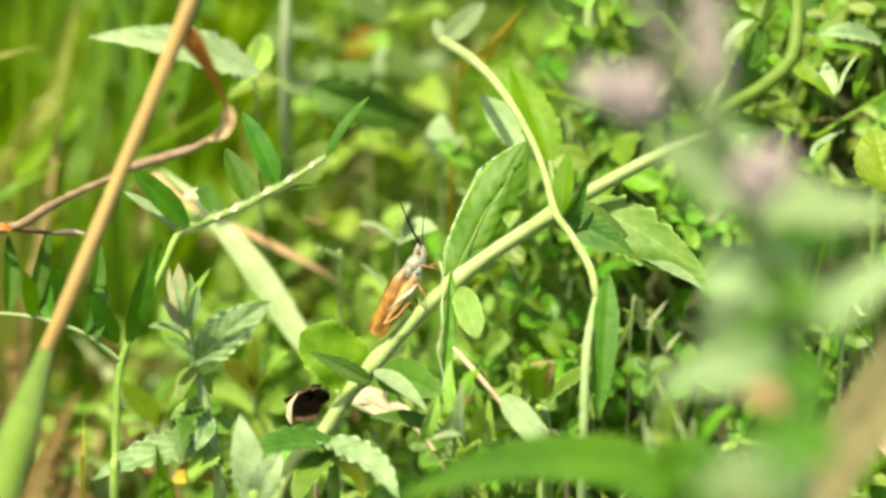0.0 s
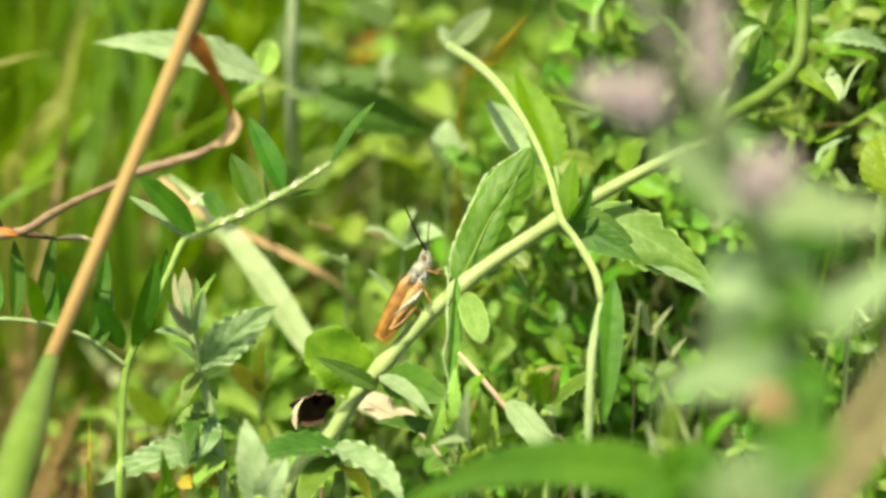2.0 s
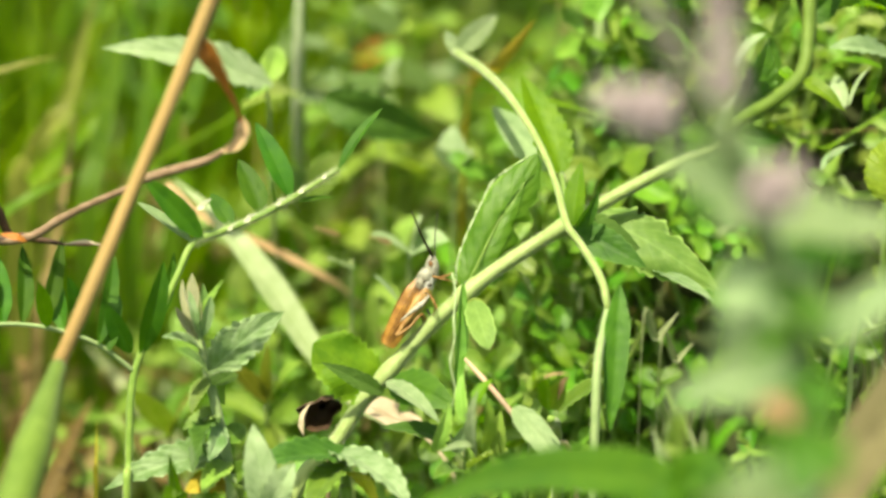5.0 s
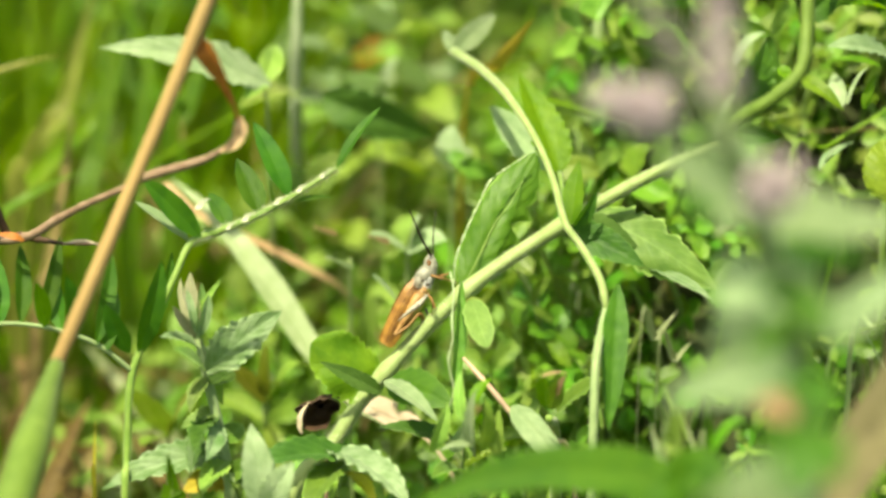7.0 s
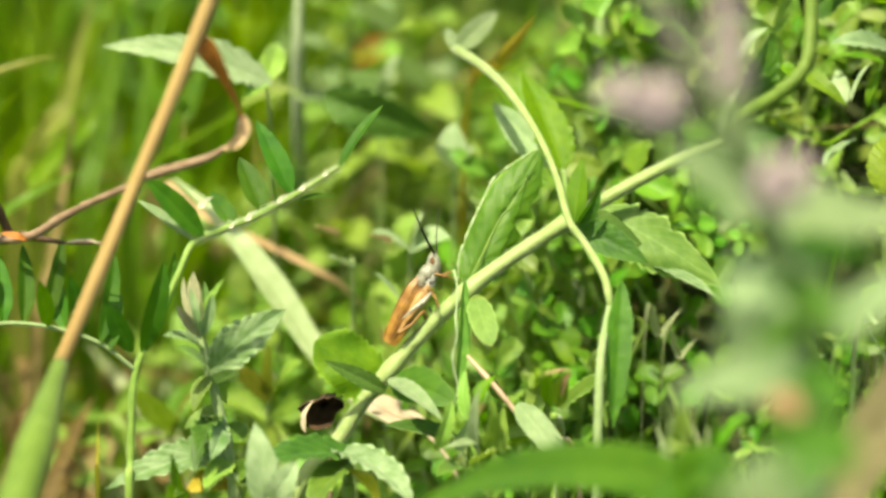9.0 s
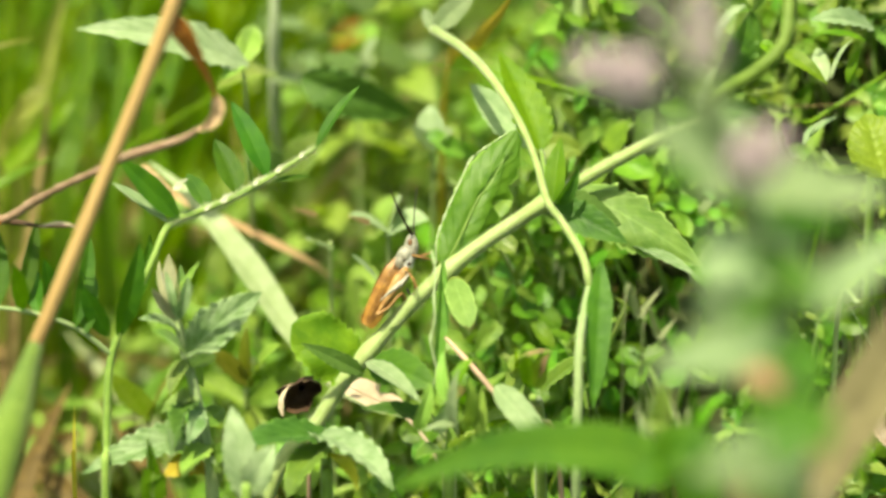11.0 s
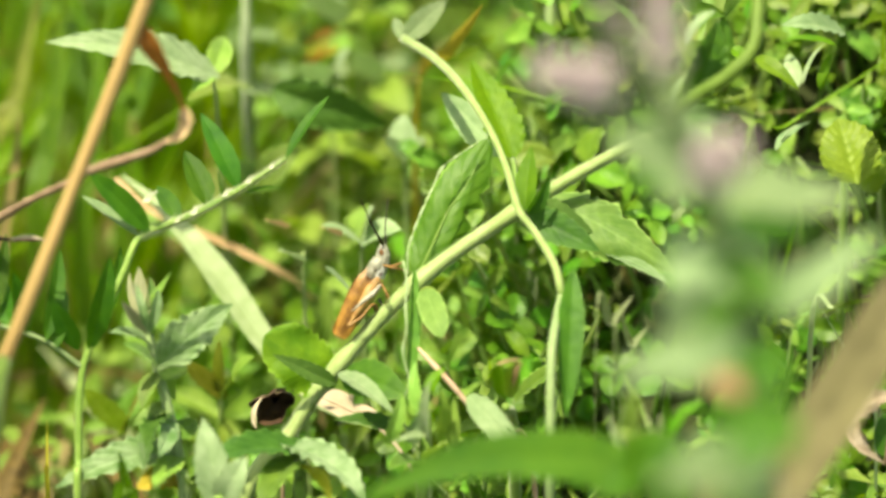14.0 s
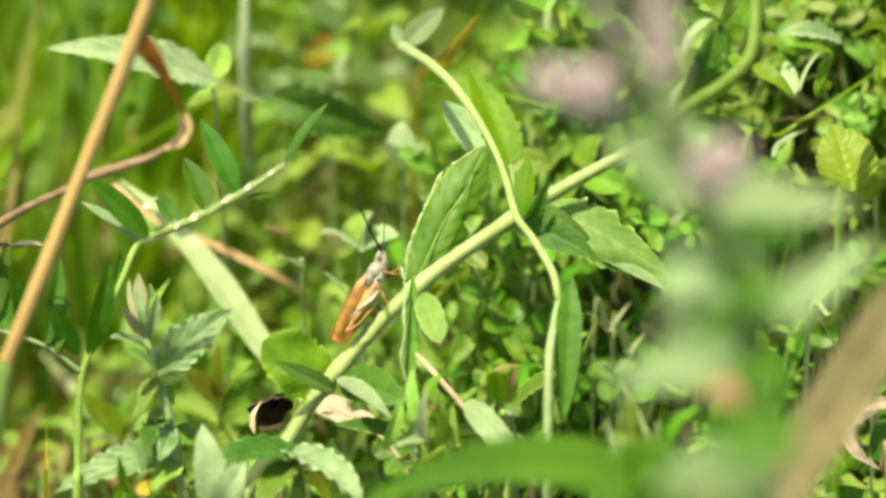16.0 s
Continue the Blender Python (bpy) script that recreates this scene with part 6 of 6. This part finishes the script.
far_herb((-0.0002, 0.0771, 0.1335), [((-0.0002, 0.0714, 0.1451), (-0.0036, 0.0689, 0.1516), 0.0065, HAIRY), ((0.0, 0.0714, 0.1451), (0.0039, 0.0685, 0.1507), 0.0065, MINT_FUR), ((-0.0001, 0.0721, 0.1465), (-0.0003, 0.0752, 0.1532), 0.0065, HAIRY)],
         "pale soft herb under the arching shoot")
far_herb((-0.0146, 0.1196, 0.1302), [((-0.015, 0.114, 0.1417), (-0.0106, 0.108, 0.1525), 0.0100, HAIRY), ((-0.0153, 0.1143, 0.1424), (-0.0201, 0.107, 0.1505), 0.0075, MINT_FUR), ((-0.0125, 0.1195, 0.1535), (-0.0179, 0.1128, 0.163), 0.0075, MINT_FUR), ((-0.0123, 0.1194, 0.1533), (-0.0079, 0.1106, 0.1582), 0.0060, HERBLEAF)],
         "pale herb high in the far grass")
far_herb((-0.0192, 0.0435, 0.1326), [((-0.0193, 0.041, 0.1389), (-0.0235, 0.0372, 0.1428), 0.0050, HAIRY), ((-0.0223, 0.0435, 0.1445), (-0.0257, 0.0396, 0.1479), 0.0045, DRYTIP), ((-0.0124, 0.0429, 0.1431), (-0.0157, 0.0389, 0.1464), 0.0036, DRYTIP)],
         "herb with tan withering leaf tips")
far_herb((-0.054, 0.0474, 0.0936), [((-0.054, 0.0412, 0.104), (-0.0598, 0.0359, 0.1162), 0.0075, HERBLEAF), ((-0.0535, 0.0415, 0.1045), (-0.0477, 0.0359, 0.1162), 0.0060, YELLOWED), ((-0.054, 0.041, 0.1035), (-0.0584, 0.0314, 0.1066), 0.0060, HERBLEAF)],
         "light yellowish herb low in the grass")
far_herb((-0.0357, 0.0506, 0.1005), [((-0.0351, 0.0348, 0.1138), (-0.0417, 0.0291, 0.1254), 0.0080, YELLOWED), ((-0.0346, 0.0349, 0.1141), (-0.0284, 0.0291, 0.1254), 0.0070, HERBLEAF), ((-0.0344, 0.0355, 0.1153), (-0.0348, 0.0305, 0.1283), 0.0060, YELLOWED)],
         "yellowing herb behind the dead leaf")


# ---- blurred mint close to the lens ----
def near_mint():
    at = grounded((0.0526, -0.1741, 0.1415))
    plant = thing("mint_plant", at, "tall flowering mint close to the viewer, grey-green", "mint plant", "mint plants")
    part("stem", tube([at, (0.0492, -0.2121, 0.2013), (0.0499, -0.2048, 0.2171), (0.0488, -0.1971, 0.2336), (0.0451, -0.1998, 0.2498), (0.0406, -0.2033, 0.2643), (0.0333, -0.2059, 0.2807), (0.0245, -0.2078, 0.2988)],
                      [0.0019, 0.0018, 0.0018, 0.0016, 0.0015, 0.0013, 0.0012, 0.001], 70, 10, 0.06, seed=31), STEM_GREY, plant)
    part("side_stem", tube([(0.0415, -0.2039, 0.2629), (0.0387, -0.2092, 0.2737), (0.0363, -0.2086, 0.286), (0.0355, -0.2071, 0.3002)], [0.001, 0.001, 0.001, 0.0009], 30, 9, seed=32), STEM_GREY, plant)
    part("side_stem", tube([(0.0365, -0.2087, 0.2748), (0.0306, -0.2165, 0.28), (0.0259, -0.22, 0.2835)], [0.0007, 0.0007, 0.0006], 16, 8, seed=33), STEM_GREY, plant)
    flower_spike(plant, (0.0284, -0.2238, 0.2857), (0.0182, -0.2281, 0.2908), 0.0034, 5, 1.0, MAUVE)
    flower_spike(plant, (0.0303, -0.2189, 0.2904), (0.0227, -0.2169, 0.3033), 0.0022, 6, 0.0, BUD)
    flower_spike(plant, (0.0355, -0.2239, 0.2884), (0.034, -0.2205, 0.3088), 0.0023, 7, 0.95, MAUVE)
    flower_spike(plant, (0.0404, -0.2324, 0.2768), (0.0442, -0.2344, 0.2834), 0.0037, 8, 1.0, MAUVE)
    leaf("withered_leaf", plant, (0.0413, -0.2282, 0.2461), (0.0449, -0.2389, 0.2473),  0.0044, (0.1952, -0.8432, 0.5009), WITHERED, 0.1, "small orange withered leaf", fold=0.3)
    # some LUSH leaves fill gaps between pale ones, their dark green replacing shade
    for b, t, w, up, mat in (
        ((0.0437, -0.19, 0.2576), (0.0281, -0.194, 0.2666), 0.0087, (0, -0.7466, 0.6652), MINT_FUR),
        ((0.0442, -0.1766, 0.2511), (0.0303, -0.1807, 0.2534), 0.0059, (-0.0953, -0.7432, 0.6622), LUSH),
        ((0.0438, -0.1892, 0.2572), (0.035, -0.2008, 0.2587), 0.0059, (-0.0953, -0.7432, 0.6622), MINT_FUR),
        ((0.0396, -0.1821, 0.2636), (0.0425, -0.1884, 0.2633), 0.0038, (0.0953, -0.7432, 0.6622), MINT_FUR),
        ((0.0442, -0.1902, 0.255), (0.0629, -0.2023, 0.2598), 0.0071, (0.0976, -0.802, 0.5893), MINT_FUR),
        ((0.0469, -0.1851, 0.2549), (0.0545, -0.1888, 0.2579), 0.0038, (0.0953, -0.7432, 0.6622), MINT_FUR),
        ((0.0445, -0.2042, 0.258), (0.0581, -0.21, 0.2586), 0.0038, (0, -0.9716, 0.2367), LUSH),
        ((0.0456, -0.1843, 0.2501), (0.0439, -0.1992, 0.2467), 0.0022, (-0.3651, -0.7502, 0.5513), MINT_FUR),
        ((0.0431, -0.2078, 0.2459), (0.0381, -0.1937, 0.2519), 0.0099, (-0.1925, -0.7908, 0.5811), MINT_FUR),
        ((0.0435, -0.2064, 0.2466), (0.0338, -0.2169, 0.2482), 0.0068, (-0.0953, -0.7432, 0.6622), MINT_FUR),
        ((0.0439, -0.2102, 0.2561), (0.05, -0.2258, 0.2534), 0.0071, (0.2873, -0.8681, 0.4048), LUSH),
        ((0.0458, -0.1858, 0.2491), (0.051, -0.2004, 0.2463), 0.0050, (0.286, -0.8238, 0.4894), MINT_FUR),
        ((0.0455, -0.2182, 0.2522), (0.0386, -0.2273, 0.2523), 0.0040, (-0.0995, -0.9018, 0.4205), LUSH),
        ((0.0493, -0.2149, 0.2481), (0.0656, -0.2093, 0.2579), 0.0059, (-0.0953, -0.7432, 0.6622), MINT_FUR),
        ((0.0491, -0.2062, 0.2448), (0.0554, -0.2019, 0.2496), 0.0050, (-0.0953, -0.7432, 0.6622), MINT_FUR),
        ((0.0479, -0.2141, 0.2434), (0.0272, -0.2302, 0.2463), 0.0077, (-0.0983, -0.7009, 0.7064), MINT_FUR),
        ((0.0477, -0.2112, 0.2429), (0.0339, -0.2155, 0.2448), 0.0048, (-0.0983, -0.7009, 0.7064), MINT_FUR),
        ((0.0475, -0.2144, 0.2428), (0.0365, -0.2273, 0.2436), 0.0059, (-0.0983, -0.7009, 0.7064), MINT_FUR),
        ((0.0462, -0.2274, 0.25), (0.0497, -0.2403, 0.2488), 0.0071, (0.1925, -0.7908, 0.5811), LUSH),
        ((0.0475, -0.216, 0.2392), (0.041, -0.2309, 0.2381), 0.0066, (-0.0953, -0.7432, 0.6622), LUSH),
        ((0.0464, -0.2389, 0.2473), (0.05, -0.2529, 0.246), 0.0076, (0.1925, -0.7908, 0.5811), LUSH),
        ((0.0464, -0.2396, 0.2459), (0.0403, -0.2424, 0.2465), 0.0047, (0, -0.8058, 0.5922), LUSH),
        ((0.0465, -0.2439, 0.2389), (0.0321, -0.2523, 0.2428), 0.0066, (-0.199, -0.6434, 0.7392), MINT_FUR),
        ((0.047, -0.2363, 0.2375), (0.036, -0.239, 0.2405), 0.0052, (-0.199, -0.6434, 0.7392), MINT_FUR),
        ((0.0458, -0.2527, 0.2442), (0.0445, -0.2457, 0.2482), 0.0057, (0, -0.7466, 0.6652), LUSH),
        ((0.0467, -0.2415, 0.2351), (0.0402, -0.2491, 0.2365), 0.0066, (-0.101, -0.6532, 0.7504), MINT_PALE),
    ):
        leaf("leaf", plant, b, t, w, up, mat, 0.08, teeth=9, cols=8, ripple=0.06, fold=0.12)
    return plant


near_mint()
lone_blade("broad_leaved_plant", [(0.0407, -0.1385, 0.1707), (0.0321, -0.1283, 0.1807), (0.019, -0.1271, 0.1833), (0.0058, -0.1277, 0.182), (-0.0083, -0.13, 0.1771)], 0.0088, (-0.101, -0.6532, 0.7504), BROAD,
           "broad bright green leaf arching close by", "leaf", fold=0.15, profile="lance", rows=40, ripple=0.0)
lone_blade("dead_plant", [(0.047, -0.1369, 0.1633), (0.058, -0.1297, 0.1789), (0.068, -0.1237, 0.192), (0.0784, -0.1172, 0.2062)], 0.0106, (-0.3015, -0.6924, 0.6555), TAN, "broad tan dead leaf lying on the bank", "dead leaf",
           fold=0.2, profile="strap", rows=30, ripple=0.02)


def tan_curl():
    at = grounded((0.0835, -0.0378, 0.1158))
    ob = thing("dead_leaf", at, "small tan curled dead leaf round a green one", "dead leaf")
    part("stalk", tube([at, (0.0833, -0.0325, 0.1273), (0.0822, -0.0306, 0.1314)], [0.0004, 0.0004, 0.0003], 20, 6), DRYSTEM, ob)
    part("curl", blade([(0.0867, -0.0248, 0.1416), (0.0813, -0.0259, 0.1416), (0.0777, -0.0279, 0.1397), (0.0772, -0.0293, 0.1368), (0.0790, -0.0306, 0.1340), (0.0822, -0.0306, 0.1314)], 0.0034, (-0.31, -0.394, 0.865), rows=60, wave=0.8, ripple=0.4, profile="lance", seed=5), TANRIM, ob, "ragged tan curl")
    part("leaf", blade([(0.0834, -0.0274, 0.1308), (0.0834, -0.0258, 0.1344), (0.0842, -0.0231, 0.1378)], 0.0056, (-0.101, -0.654, 0.75), profile="round", rows=20, ripple=0.1), LUSH, ob, "small green leaf inside the curl")
    return ob


tan_curl()


# ---- mint plants standing in the grass behind ----
def meadow_mint():
    plant = thing("mint_plant", (0, 0, 0), "green mint plant standing in the meadow grass", "mint plant", "mint plants in the meadow")
    part("stem", tube([(0, 0, 0), (0.004, 0, 0.06), (0.002, 0.004, 0.12), (0.006, 0.002, 0.17)], [0.0013, 0.0012, 0.001, 0.0006], 30, 8), STEM_GREEN, plant)
    rng = np.random.RandomState(8)
    for i in range(7):
        z = 0.03 + i * 0.022
        a = 1.57 * (i % 2) + 0.3 * rng.randn()
        for k in (0, math.pi):
            d = np.array((math.cos(a + k), math.sin(a + k), 0.35))
            b = np.array((0.004, 0.001, z))
            tip = b + d * 0.034 * (1 - 0.06 * i)
            leaf("leaf", plant, b, tip, 0.013 * (1 - 0.05 * i), (-d[0] * 0.35, -d[1] * 0.35, 1.0), MINT_PALE if rng.rand() < 0.4 else MINT, 0.12, teeth=8, cols=6, seed=i * 2 + (k > 0))
    return plant


first = meadow_mint()
spots = [(-0.085, 0.26), (-0.03, 0.30), (-0.06, 0.36), (0.0, 0.34), (-0.11, 0.34), (0.03, 0.36), (-0.13, 0.42), (-0.02, 0.42), (-0.05, 0.48)]
rng = np.random.RandomState(11)
for n, (x, y) in enumerate(spots):
    m = pose(x, y, float(height(x, y)) - 0.002, rng.uniform(-12, 12), rng.uniform(-12, 12), rng.uniform(0, 360))
    if n == 0:
        first.matrix_basis = m
    else:
        copy_thing(first, m)
